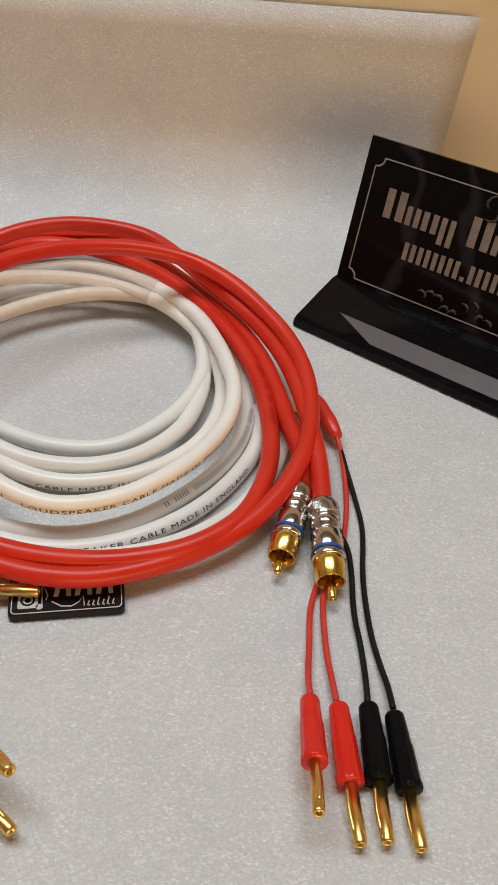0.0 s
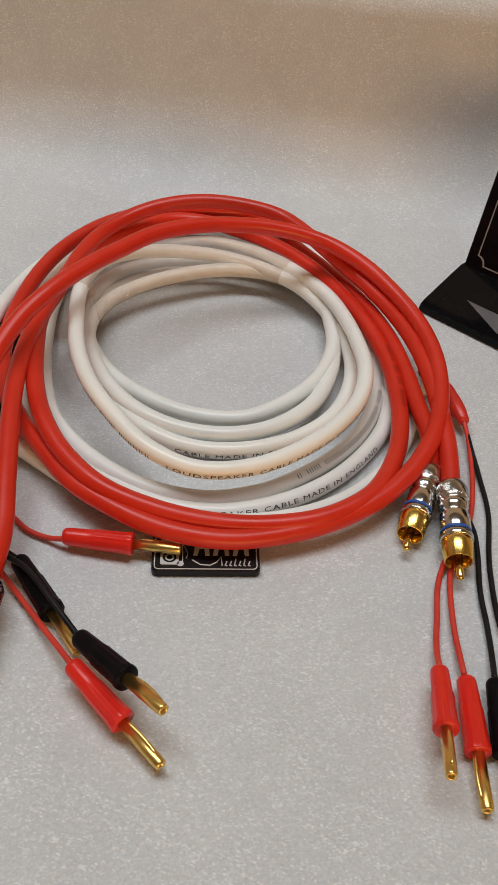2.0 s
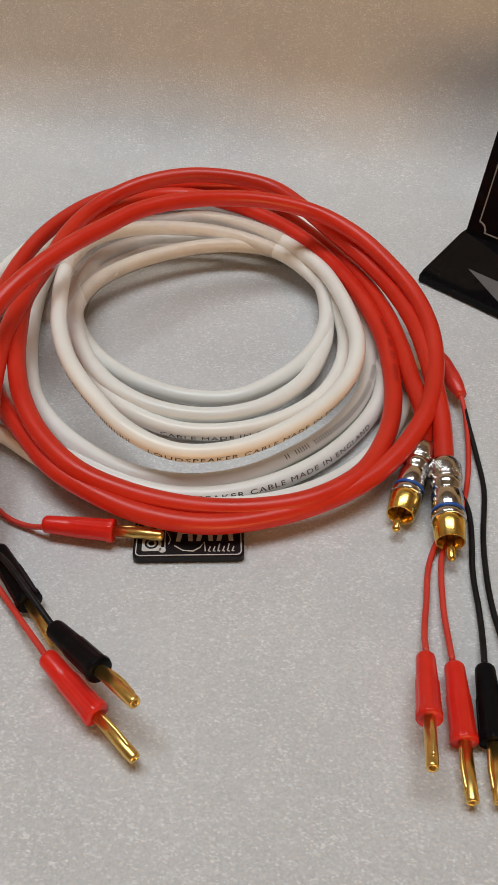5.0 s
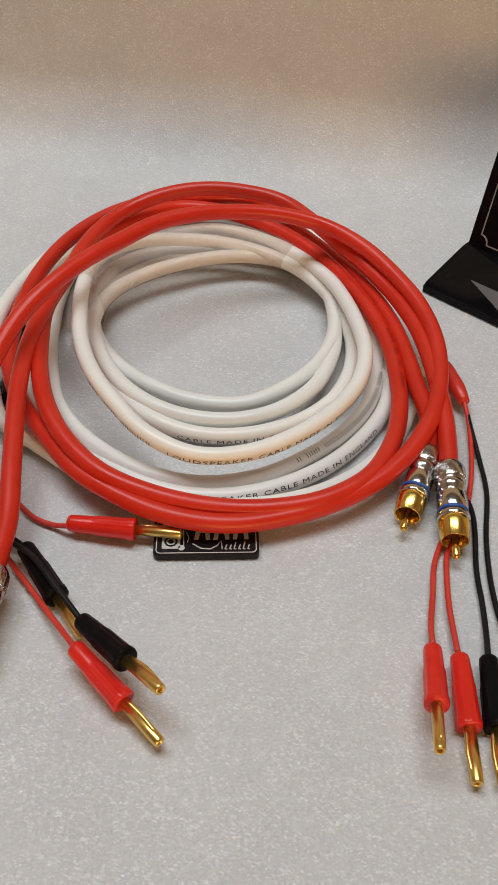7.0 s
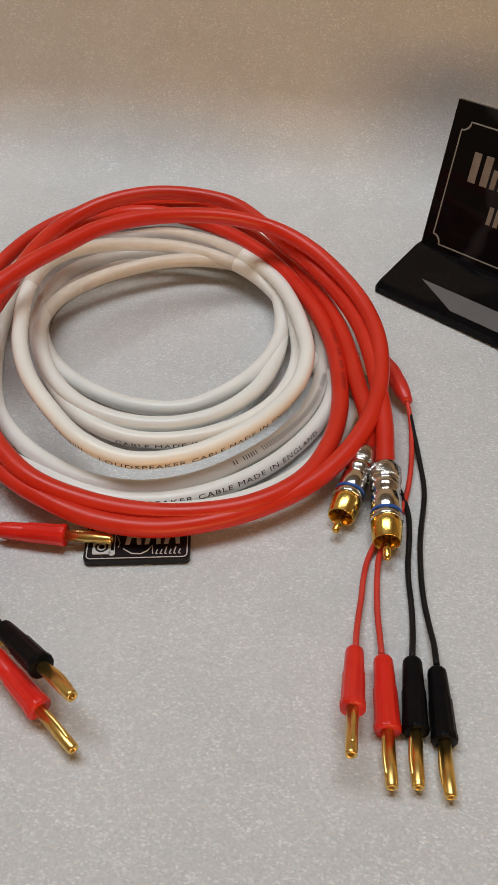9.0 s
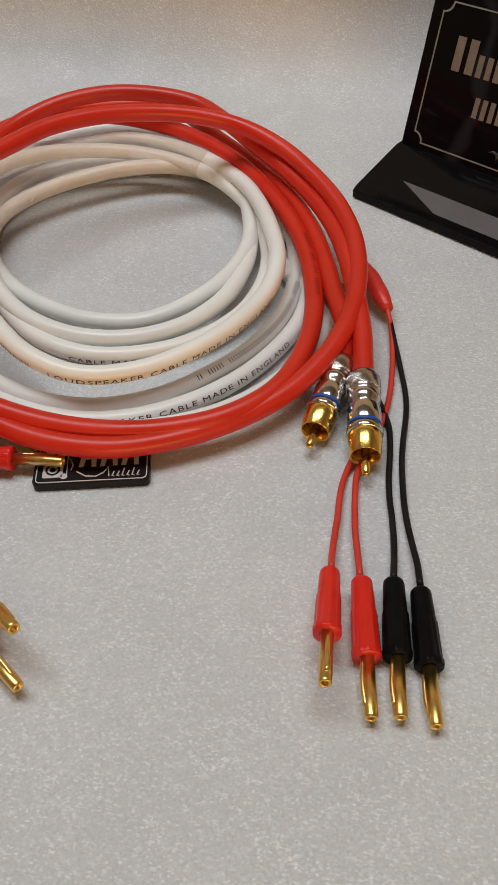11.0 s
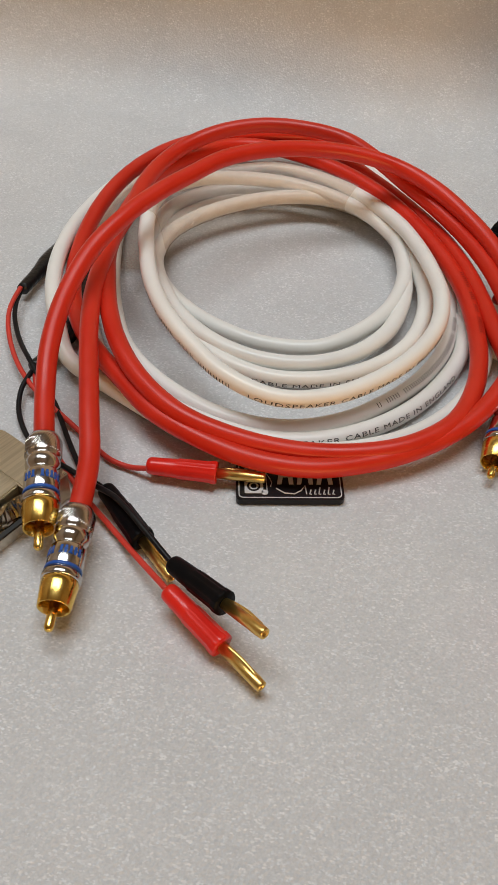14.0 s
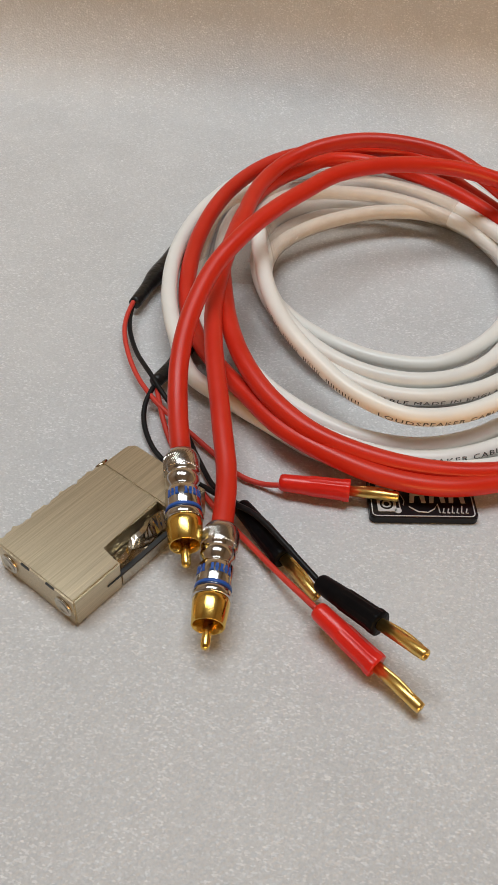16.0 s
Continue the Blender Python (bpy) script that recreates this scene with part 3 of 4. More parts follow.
LINE_WL_RED1 = [(-230.9, 331.4, 9.0), (-230.6, 321.7, 9.1), (-229.3, 312.1, 8.9), (-226.4, 302.8, 8.4), (-222.4, 294.0, 7.5), (-217.6, 285.6, 6.5), (-212.1, 277.6, 5.9), (-206.0, 270.1, 6.0), (-199.3, 263.1, 5.9), (-191.6, 257.2, 5.0), (-183.6, 251.9, 3.7), (-175.5, 246.5, 2.7), (-167.7, 240.8, 2.1), (-160.1, 234.8, 1.9), (-152.0, 229.5, 1.9), (-142.7, 226.8, 2.4), (-134.1, 224.5, 6.0)]
LINE_WL_BLK1 = [(-231.2, 331.7, 7.0), (-229.7, 321.6, 7.1), (-226.9, 311.9, 6.8), (-222.6, 302.8, 6.1), (-217.5, 294.1, 6.4), (-211.9, 285.8, 8.0), (-205.8, 277.8, 8.9), (-199.3, 270.1, 7.7), (-192.5, 262.9, 5.9), (-185.8, 255.5, 4.1), (-180.2, 247.1, 3.3), (-174.8, 238.6, 2.8), (-169.1, 230.2, 2.5), (-163.2, 222.0, 2.6), (-156.0, 215.1, 3.9), (-147.7, 209.6, 6.0)]
LINE_WL_BLK2 = [(-202.9, 271.8, 7.0), (-203.9, 261.8, 5.5), (-201.9, 252.0, 3.8), (-197.4, 242.9, 3.0), (-191.1, 234.9, 2.2), (-183.0, 228.7, 1.8), (-174.1, 223.6, 2.1), (-165.5, 218.3, 3.9), (-157.8, 212.4, 7.0), (-150.2, 206.6, 10.4), (-141.7, 201.3, 12.8), (-134.0, 194.8, 13.9), (-126.4, 187.9, 13.7), (-118.7, 181.1, 12.9), (-111.0, 174.4, 12.0)]
LINE_WL_RED2 = [(-201.2, 271.4, 6.0), (-197.1, 262.0, 5.2), (-192.8, 252.9, 3.8), (-187.8, 244.0, 2.6), (-182.1, 235.6, 2.1), (-175.6, 227.7, 1.9), (-168.7, 220.1, 2.0), (-161.8, 212.6, 1.9), (-154.4, 205.4, 2.1), (-146.8, 198.6, 2.5), (-139.3, 191.7, 3.3), (-132.0, 184.7, 4.6), (-124.7, 177.7, 6.2), (-117.4, 170.8, 8.0), (-110.2, 163.8, 10.0)]
END_PR1 = (Vector((0.0193, 0.1887, 0.0100)), Vector((0.0218, 0.1427, 0.0180)))
END_PR2 = (Vector((0.0299, 0.1904, 0.0050)), Vector((0.0362, 0.1411, 0.0040)))
END_PR3 = (Vector((0.0405, 0.1915, 0.0050)), Vector((0.0447, 0.1426, 0.0040)))
END_PR4 = (Vector((0.0494, 0.1888, 0.0050)), Vector((0.0552, 0.1412, 0.0040)))
END_PLR1 = (Vector((-0.1106, 0.1642, 0.0100)), Vector((-0.0704, 0.1352, 0.0055)))
END_PLY = (Vector((-0.1113, 0.1746, 0.0120)), Vector((-0.0718, 0.1453, 0.0220)))
END_PLX = (Vector((-0.1485, 0.2100, 0.0060)), Vector((-0.1111, 0.1728, 0.0050)))
END_PLR2 = (Vector((-0.1353, 0.2261, 0.0060)), Vector((-0.0856, 0.2284, 0.0065)))
END_RR1 = (Vector((0.0239, 0.2863, 0.0120)), Vector((0.0285, 0.2364, 0.0066)))
END_RR2 = (Vector((0.0146, 0.2969, 0.0100)), Vector((0.0058, 0.2485, 0.0060)))
END_RL1 = (Vector((-0.1750, 0.2186, 0.0210)), Vector((-0.1599, 0.1684, 0.0149)))
END_RL2 = (Vector((-0.1513, 0.1891, 0.0155)), Vector((-0.1456, 0.1380, 0.0118)))

RED_R, WHITE_R, WIRE_R = 0.0043, 0.0040, 0.0012


# ---- plugs ----
def rca_plug(end, parent, print_turn):
    """Chrome phono plug with a knurled grip, a blue ring and a gold shell; z runs from the cable to the tip."""
    a, b = end
    m = axis_pose(a, b) @ Matrix.Scale((b - a).length / 0.053, 4)
    m = m @ Matrix.Diagonal((1.05, 1.05, 1, 1))
    grip = m @ Matrix.Diagonal((1.08, 1.08, 1.11, 1))
    bm = bmesh.new()
    lathe(bm, [(-0.0005, 0.0042), (0.0004, 0.0054), (0.0020, 0.0062), (0.0035, 0.0064), (0.0085, 0.0064), (0.0098, 0.0060), (0.0102, 0.0056),
               (0.0108, 0.0060), (0.0125, 0.0062), (0.0140, 0.0059), (0.0152, 0.0051), (0.0160, 0.0048), (0.0166, 0.0052), (0.0170, 0.0060),
               (0.0174, 0.0062), (0.0262, 0.0062), (0.0266, 0.0059), (0.0270, 0.0064), (0.0276, 0.0067), (0.0292, 0.0067), (0.0297, 0.0064), (0.0298, 0.004)], grip, 40)
    plug = part("rca_plug", bm, CHROME, parent, "chrome phono plug with knurled grip")
    # knurling: fine slanted ribs
    bm = bmesh.new()
    for k in range(40):
        base = 2 * math.pi * k / 40
        line = [grip @ Vector((0.00640 * math.cos(base + 0.75 * f), 0.00640 * math.sin(base + 0.75 * f), 0.0026 + 0.0064 * f)) for f in (0, 0.25, 0.5, 0.75, 1)]
        tube(bm, line, 0.00020, 4)
    part("knurl", bm, CHROME, plug, "fine slanted knurling")
    bm = bmesh.new()
    lathe(bm, [(0.0250, 0.00605), (0.0250, 0.00628), (0.0263, 0.00632), (0.0263, 0.00605)], grip, 40, True)
    part("ring", bm, BLUE_PRINT, plug, "blue ring")
    bm = bmesh.new()
    for k in range(9):
        ang = print_turn + 0.26 * k
        tall = 0.0030 if k != 5 else 0.0
        if tall:
            q = grip @ Matrix.Rotation(ang, 4, "Z")
            box(bm, (0.00615, -0.00045, 0.0188), (0.00628, 0.00045, 0.0188 + tall), 0.0, q)
            box(bm, (0.00615, -0.0007, 0.0188 + (0.0012 if k % 2 else 0.0024)), (0.00628, 0.0007, 0.0194 + (0.0012 if k % 2 else 0.0024)), 0.0, q)
    part("lettering", bm, BLUE_PRINT, plug, "blue printed marks", smooth=False)
    bm = bmesh.new()
    lathe(bm, [(0.0332, 0.0066), (0.0335, 0.0068), (0.0355, 0.0067), (0.0437, 0.0059), (0.0439, 0.0057), (0.0437, 0.0053), (0.0355, 0.0057), (0.0332, 0.0058)], m, 40, True)
    part("shell", bm, GOLD, plug, "gold-plated tapered shell")
    bm = bmesh.new()
    lathe(bm, [(0.0332, 0.0056), (0.0380, 0.0053), (0.0381, 0.002)], m, 32)
    part("insulator", bm, INSULATOR, plug, "dark insulating disc")
    bm = bmesh.new()
    lathe(bm, [(0.0353, 0.0017), (0.0515, 0.0017), (0.0525, 0.0013), (0.0530, 0.0006)], m, 20)
    part("pin", bm, GOLD, plug, "gold centre pin")
    return plug


def banana_plug(end, parent, plastic, colour, roll=0.0, gold=None):
    """Banana plug: a stepped plastic grip with ribs and a split gold pin; z runs from the wire to the tip."""
    a, b = end
    m = axis_pose(a, b) @ Matrix.Rotation(roll, 4, "Z") @ Matrix.Scale((b - a).length / 0.049, 4)
    bm = bmesh.new()
    lathe(bm, [(0.0, 0.0016), (0.0002, 0.0028), (0.0010, 0.0034), (0.0022, 0.0036), (0.0105, 0.0039), (0.0125, 0.0040), (0.0132, 0.0044), (0.0262, 0.0046),
               (0.0268, 0.0049), (0.0286, 0.0049), (0.0291, 0.0046), (0.0291, 0.0021)], m, 48)
    back = m.inverted()
    for v in bm.verts:
        p = back @ v.co
        if 0.0128 < p.z < 0.0289:
            swell = 0.950 + 0.034 * math.cos(12 * math.atan2(p.y, p.x))
            v.co = m @ Vector((p.x * swell, p.y * swell, p.z))
    plug = part("banana_plug", bm, plastic, parent, colour + " ribbed plastic grip", smooth=True)
    bm = bmesh.new()
    # hollow pin with a rolled tip
    lathe(bm, [(0.0285, 0.0022), (0.0460, 0.0022), (0.0480, 0.0021), (0.0488, 0.0020), (0.0490, 0.0016), (0.0487, 0.0010), (0.0450, 0.0009), (0.0449, 0.0002)], m, 24)
    pin = part("pin", bm, gold or GOLD, plug, "gold-plated split pin")
    bm = bmesh.new()
    # the bowed spring leaf on one side of the pin
    line = [m @ Vector((0.0017 + 0.0006 * math.sin(math.pi * f) ** 1.3, 0, 0.0305 + 0.0150 * f)) for f in [k / 10 for k in range(11)]]
    tube(bm, line, 0.0008, 10)
    part("spring", bm, gold or GOLD, plug, "bowed gold spring leaf")
    return plug


def strand(name, points, radius, mat, parent, label="", step=0.003, sides=18):
    line, _ = smooth_line(millimetres(points), step)
    bm = bmesh.new()
    tube(bm, line, radius, sides)
    return part(name, bm, mat, parent, label)


def run_near(line, run, place):
    """How far along a line the point nearest to a place lies."""
    place = Vector(place)
    return run[min(range(len(line)), key=lambda i: (line[i] - place).length_squared)]


def bars_on(line_points, start, stop, turn, height, mat, radius, label, seed, pitch=1.6):
    """Print that is not lettered: block strokes lying on a cable's skin, between two places."""
    rnd = random.Random(seed)
    line, run = smooth_line(millimetres(line_points), 0.0005)
    fr = frames_along(line)
    s0, s1 = sorted((run_near(line, run, start), run_near(line, run, stop)))
    bm = bmesh.new()

    def skin(s, y):
        i = max(0, min(int(s / run[1]), len(line) - 1))
        d, up, side = fr[i]
        ang = turn + y / radius
        return line[i] + d * (s - run[i]) + (math.cos(ang) * up + math.sin(ang) * side) * (radius + 0.0001)

    def stroke(x0, y0, x1, y1):
        n = max(1, int(abs(y1 - y0) / 0.0005))
        ys = [y0 + (y1 - y0) * k / n for k in range(n + 1)]
        left, right = [bm.verts.new(skin(x0, y)) for y in ys], [bm.verts.new(skin(x1, y)) for y in ys]
        for k in range(n):
            bm.faces.new((left[k], right[k], right[k + 1], left[k + 1]))

    s, thin, half, wide = s0, height * 0.13, height / 2, height * 0.80
    while s < s1:
        if rnd.random() > 0.12:
            stroke(s, -half, s + 1.4 * thin, half)
            stroke(s + wide - 1.4 * thin, -half, s + wide, half)
        s += height * pitch
    return part("lettering", bm, mat, None, label, smooth=False)


def words_on(text, line_points, start, turn, height, mat, radius, label, advance):
    """Lays readable print along a cable's skin, running against the cable's own direction."""
    data = bpy.data.curves.new("print", "FONT")
    data.body, data.size, data.space_character, data.resolution_u = text, height * 1.38, 1.15, 2
    probe = new("print", data)
    mesh = probe.to_mesh()
    bm = bmesh.new()
    bm.from_mesh(mesh)
    probe.to_mesh_clear()
    bpy.data.objects.remove(probe)
    bpy.data.curves.remove(data)
    bmesh.ops.subdivide_edges(bm, edges=[e for e in bm.edges if e.calc_length() > 0.0008], cuts=2)
    wide = max(v.co.x for v in bm.verts)
    stretch = advance * len(text) / wide
    line, run = smooth_line(millimetres(line_points), 0.0005)
    fr = frames_along(line)
    s0 = run_near(line, run, start)
    for v in bm.verts:
        s = s0 - v.co.x * stretch
        i = max(0, min(int(s / run[1]), len(line) - 1))
        d, up, side = fr[i]
        ang = turn + (v.co.y - height / 2) / radius
        v.co = line[i] + d * (s - run[i]) + (math.cos(ang) * up + math.sin(ang) * side) * (radius + 0.0001)
    return part("lettering", bm, mat, None, label, smooth=False)


# ---- red interconnect cables ----
RED_SETS = []
for points, left, right, turn in ((LINE_REDA, END_RL1, END_RR2, 0.35), (LINE_REDB, END_RL2, END_RR1, 0.65)):
    cable = thing("audio_cable", (points[0][0] / 1000, points[0][1] / 1000, 0), "thick coiled red audio cable with chrome and gold phono plugs", "audio cable", "coiled red cables")
    RED_SETS.append(cable)
    lead = strand("jacket", points, RED_R, RED_PVC, None, "glossy red rubber jacket", 0.003, 20)
    lead.parent, lead.matrix_parent_inverse = cable, cable.matrix_world.inverted()
    for end, facing in ((left, turn), (right, turn + math.pi)):
        plug = rca_plug(end, None, facing)
        plug.parent, plug.matrix_parent_inverse = cable, cable.matrix_world.inverted()

# ---- white loudspeaker cables ----

def join(ob, root):
    ob.parent, ob.matrix_parent_inverse = root, root.matrix_world.inverted()
    return ob


WHITE_SETS = (
    (LINE_WHITE1, LINE_SLEEVE1, LINE_SLEEVE_R, ((LINE_WL_RED1, END_PLR2, True, 0.4), (LINE_WL_BLK1, END_PLX, False, 1.0), (LINE_WR_RED2, END_PR2, True, 2.6), (LINE_WR_BLK1, END_PR4, False, 3.4))),
    (LINE_WHITE2, LINE_SLEEVE2, None, ((LINE_WL_RED2, END_PLR1, True, 1.2), (LINE_WL_BLK2, END_PLY, False, 0.3), (LINE_WR_RED1, END_PR1, True, 1.4), (LINE_WR_BLK2, END_PR3, False, 2.8))),
)
SPEAKER = []
for points, sleeve, far_sleeve, wires in WHITE_SETS:
    root = thing("speaker_cable", (points[0][0] / 1000, points[0][1] / 1000, 0), "white loudspeaker cable with printed jacket and banana plugs, coiled on foam", "speaker cable", "coiled white cables")
    SPEAKER.append(root)
    join(strand("jacket", points, WHITE_R, WHITE_PVC, None, "glossy white plastic jacket", 0.003, 18), root)
    line, _ = smooth_line(millimetres(sleeve), 0.002)
    bm = bmesh.new()
    tube(bm, line, lambda f: 0.0046 - 0.0018 * max(0.0, (f - 0.72) / 0.28) ** 0.8 + 0.00025 * math.sin(21 * f), 16)
    join(part("heat_shrink", bm, SHRINK_BLACK, None, "wrinkled black heat-shrink sleeve"), root)
    if far_sleeve:
        line, _ = smooth_line(millimetres(far_sleeve), 0.002)
        bm = bmesh.new()
        tube(bm, line, lambda f: 0.0045 - 0.0017 * max(0.0, (f - 0.70) / 0.30) + 0.0002 * math.sin(17 * f), 16)
        join(part("heat_shrink", bm, SHRINK_RED, None, "red heat-shrink sleeve"), root)
    for wire, end, is_red, roll in wires:
        join(strand("wire", wire, WIRE_R, RED_WIRE if is_red else BLACK_WIRE, None, "thin red wire" if is_red else "thin black wire", 0.002, 10), root)
        join(banana_plug(end, None, RED_PLASTIC if is_red else BLACK_PLASTIC, "red" if is_red else "black", roll, WORN_GOLD), root)


# clear film shrunk round the white turns where they lie together at the far side
def film_wrap(lines, centre, from_deg, to_deg, steps, sides=28):
    strands = [smooth_line(millimetres(points), 0.002)[0] for points in lines]
    creased = random.Random(5)
    bm = bmesh.new()
    rings = []
    for k in range(steps + 1):
        ang = radians(from_deg + (to_deg - from_deg) * k / steps)
        out = Vector((math.cos(ang), math.sin(ang), 0))
        cut = []
        for line in strands:
            for p, q in zip(line, line[1:]):
                side_p, side_q = ((v - centre).dot(Vector((-out.y, out.x, 0))) for v in (p, q))
                if side_p * side_q <= 0 and (p - centre).dot(out) > 0:
                    cut.append(((p - centre).dot(out), p.z))
        ring = []
        for j in range(sides):
            a = 2 * math.pi * j / sides
            c, d = math.cos(a), math.sin(a)
            r, z = max(cut, key=lambda v: v[0] * c + v[1] * d)
            slack = WHITE_R + creased.uniform(0.0003, 0.0010)
            ring.append(bm.verts.new(centre + out * (r + slack * c) + Vector((0, 0, max(0.0006, z + slack * d)))))
        rings.append(ring)
    for a, b in zip(rings, rings[1:]):
        for j in range(sides):
            bm.faces.new((a[j], a[(j + 1) % sides], b[(j + 1) % sides], b[j]))
    return part("film", bm, FILM, None, "clear plastic film wrapped round the coil")


join(film_wrap([LINE_WHITE2], Vector((-0.105, 0.385, 0.0)), 62, 190, 60), SPEAKER[1])

# printed lines on the jackets; makers' names stay plain strokes
FRONT = radians(-98)
join(words_on("LOUDSPEAKER CABLE MADE IN ENGLAND", LINE_WHITE2, (-0.0977, 0.2674, 0.015), FRONT, 0.0023, INK, WHITE_R, "black printed words", 0.0032), SPEAKER[1])
join(words_on("CABLE MADE IN ENGLAND", LINE_WHITE2, (-0.1028, 0.2884, 0.008), FRONT, 0.0023, INK, WHITE_R, "black printed words", 0.0032), SPEAKER[1])
join(words_on("SPEAKER CABLE MADE IN ENGLAND", LINE_WHITE1, (-0.0800, 0.2545, 0.0045), radians(-62), 0.0023, INK, WHITE_R, "black printed words", 0.0032), SPEAKER[0])
join(bars_on(LINE_WHITE2, (-0.1551, 0.315, 0.026), (-0.105, 0.2700, 0.018), FRONT, 0.0023, INK, WHITE_R, "black printed strokes", 5, 1.39), SPEAKER[1])
join(bars_on(LINE_WHITE1, (-0.0426, 0.2808, 0.006), (-0.0106, 0.3541, 0.005), radians(-30), 0.0023, INK, WHITE_R, "black printed strokes", 6, 1.2), SPEAKER[0])
for place, stop, line, turn, seed in (((-0.028, 0.4453, 0.022), (0.0075, 0.3863, 0.018), LINE_REDB, radians(-20), 8), ((-0.0126, 0.3755, 0.022), (-0.0019, 0.3312, 0.018), LINE_REDB, radians(-20), 9)):
    join(bars_on(line, place, stop, turn, 0.0024, RED_INK, RED_R, "dark red printed strokes", seed, 1.3), RED_SETS[1])


# ---- badge ----
BADGE = Matrix.Translation((-0.0957, 0.2176, 0.0)) @ Matrix.Rotation(math.atan2(0.0090, 0.0436), 4, "Z")
badge = thing("badge", BADGE.translation, "small black plastic brand plate with silver border and printed shapes", "badge")
bm = bmesh.new()
flat_shape(bm, rounded(0, 0, 0.0445, 0.0215, 0.0022), 0.0030, BADGE)
bmesh.ops.bevel(bm, geom=[e for e in bm.edges if all(v.co.z > 0.0029 for v in e.verts)], offset=0.0003, segments=2, affect="EDGES")
join(part("plate", bm, BADGE_BLACK, None, smooth=False), badge)
TOP = BADGE @ Matrix.Translation((0, 0, 0.0030))
bm = bmesh.new()
frame_shape(bm, rounded(0.0010, 0.0010, 0.0435, 0.0205, 0.0020), rounded(0.0014, 0.0014, 0.0431, 0.0201, 0.0017), 0.0002, TOP)
join(part("border", bm, BADGE_WHITE, None, "thin silver border line", smooth=False), badge)


def disc(bm, x, y, r, z0, z1, m, n=24):
    flat_shape(bm, [(x + r * math.cos(2 * math.pi * k / n), y + r * math.sin(2 * math.pi * k / n)) for k in range(n)], z1 - z0, m @ Matrix.Translation((0, 0, z0)))


def ring_shape(bm, x, y, r0, r1, depth, m, n=28):
    turn = [(math.cos(2 * math.pi * k / n), math.sin(2 * math.pi * k / n)) for k in range(n)]
    frame_shape(bm, [(x + r1 * c, y + r1 * s) for c, s in turn], [(x + r0 * c, y + r0 * s) for c, s in turn], depth, m)


bm = bmesh.new()
flat_shape(bm, rounded(0.0035, 0.0035, 0.0112, 0.0180, 0.0008), 0.0002, TOP)
icon = join(part("icon", bm, BADGE_WHITE, None, "silver loudspeaker pictogram", smooth=False), badge)
for x, y, r in ((0.0073, 0.0074, 0.0028), (0.0073, 0.0140, 0.0019)):
    bm = bmesh.new()
    ring_shape(bm, x, y, r - 0.0008, r, 0.00015, TOP @ Matrix.Translation((0, 0, 0.0002)))
    disc(bm, x, y, r * 0.42, 0, 0.00015, TOP @ Matrix.Translation((0, 0, 0.0002)))
    join(part("speaker_cone", bm, BADGE_BLACK, None, "black rings of the pictogram", smooth=False), badge)
bm = bmesh.new()
disc(bm, 0.0118, 0.0040, 0.0014, 0, 0.0002, TOP)
tube(bm, [TOP @ Vector(p) for p in ((0.0128, 0.0042, 0.0001), (0.0126, 0.0090, 0.0001), (0.0124, 0.0150, 0.0001), (0.0140, 0.0120, 0.0001), (0.0148, 0.0095, 0.0001), (0.0142, 0.0070, 0.0001))], 0.00022, 6)
join(part("note", bm, BADGE_WHITE, None, "silver music-note stroke", smooth=False), badge)
# the brand's two lines as plain shapes: four block forms above, a swash with strokes below
bm = bmesh.new()
for k in range(3):
    x = 0.0170 + 0.0082 * k
    flat_shape(bm, [(x, 0.0085), (x + 0.0018, 0.0085), (x + 0.0026, 0.0125), (x + 0.0046, 0.0125), (x + 0.0050, 0.0085), (x + 0.0068, 0.0085), (x + 0.0064, 0.0175), (x + 0.0012, 0.0175)], 0.0002, TOP)
join(part("lettering", bm, BADGE_WHITE, None, "grey block shapes", smooth=False), badge)
bm = bmesh.new()
tube(bm, [TOP @ Vector(p) for p in ((0.0165, 0.0062, 0.0001), (0.0200, 0.0036, 0.0001), (0.0240, 0.0032, 0.0001), (0.0268, 0.0050, 0.0001), (0.0285, 0.0078, 0.0001), (0.0290, 0.0030, 0.0001))], 0.00028, 6)
for k in range(6):
    x = 0.0302 + 0.0019 * k
    tube(bm, [TOP @ Vector((x + 0.0007, 0.0030 + (0.0038 if k in (2, 4) else 0.0024), 0.0001)), TOP @ Vector((x, 0.0031, 0.0001)), TOP @ Vector((x + 0.0009, 0.0030, 0.0001))], 0.00028, 6)
join(part("lettering", bm, BADGE_WHITE, None, "silver handwriting-like strokes", smooth=False), badge)


# ---- acrylic name stand ----
U = Vector((0.8244, -0.5660, 0.0))
BACK = Vector((0.5660, 0.8244, 0.0))
STAND = Matrix(((U.x, BACK.x, 0, 0.0079), (U.y, BACK.y, 0, 0.4513), (0, 0, 1, 0), (0, 0, 0, 1)))
WIDE = 0.165
stand = thing("desk_sign", STAND.translation, "glossy black acrylic desk sign with engraved silver border, on foam", "desk sign")
bm = bmesh.new()
section = [(0.0, 0.0), (0.0, 0.0045), (0.004, 0.0062), (0.036, 0.0178), (0.038, 0.0185), (0.060, 0.0185), (0.078, 0.0035), (0.078, 0.0)]
ends = [[bm.verts.new(STAND @ Vector((x + (0.0 if y < 0.02 else 0.0015), y, z))) for y, z in section] for x in (0.0, WIDE)]
for side in ends:
    bm.faces.new(side)
for k in range(len(section)):
    j = (k + 1) % len(section)
    bm.faces.new((ends[0][k], ends[0][j], ends[1][j], ends[1][k]))
bmesh.ops.bevel(bm, geom=bm.edges[:], offset=0.0005, segments=2, affect="EDGES")
join(part("base", bm, BLACK_GLOSS, None, "sloping glossy black base", smooth=False), stand)
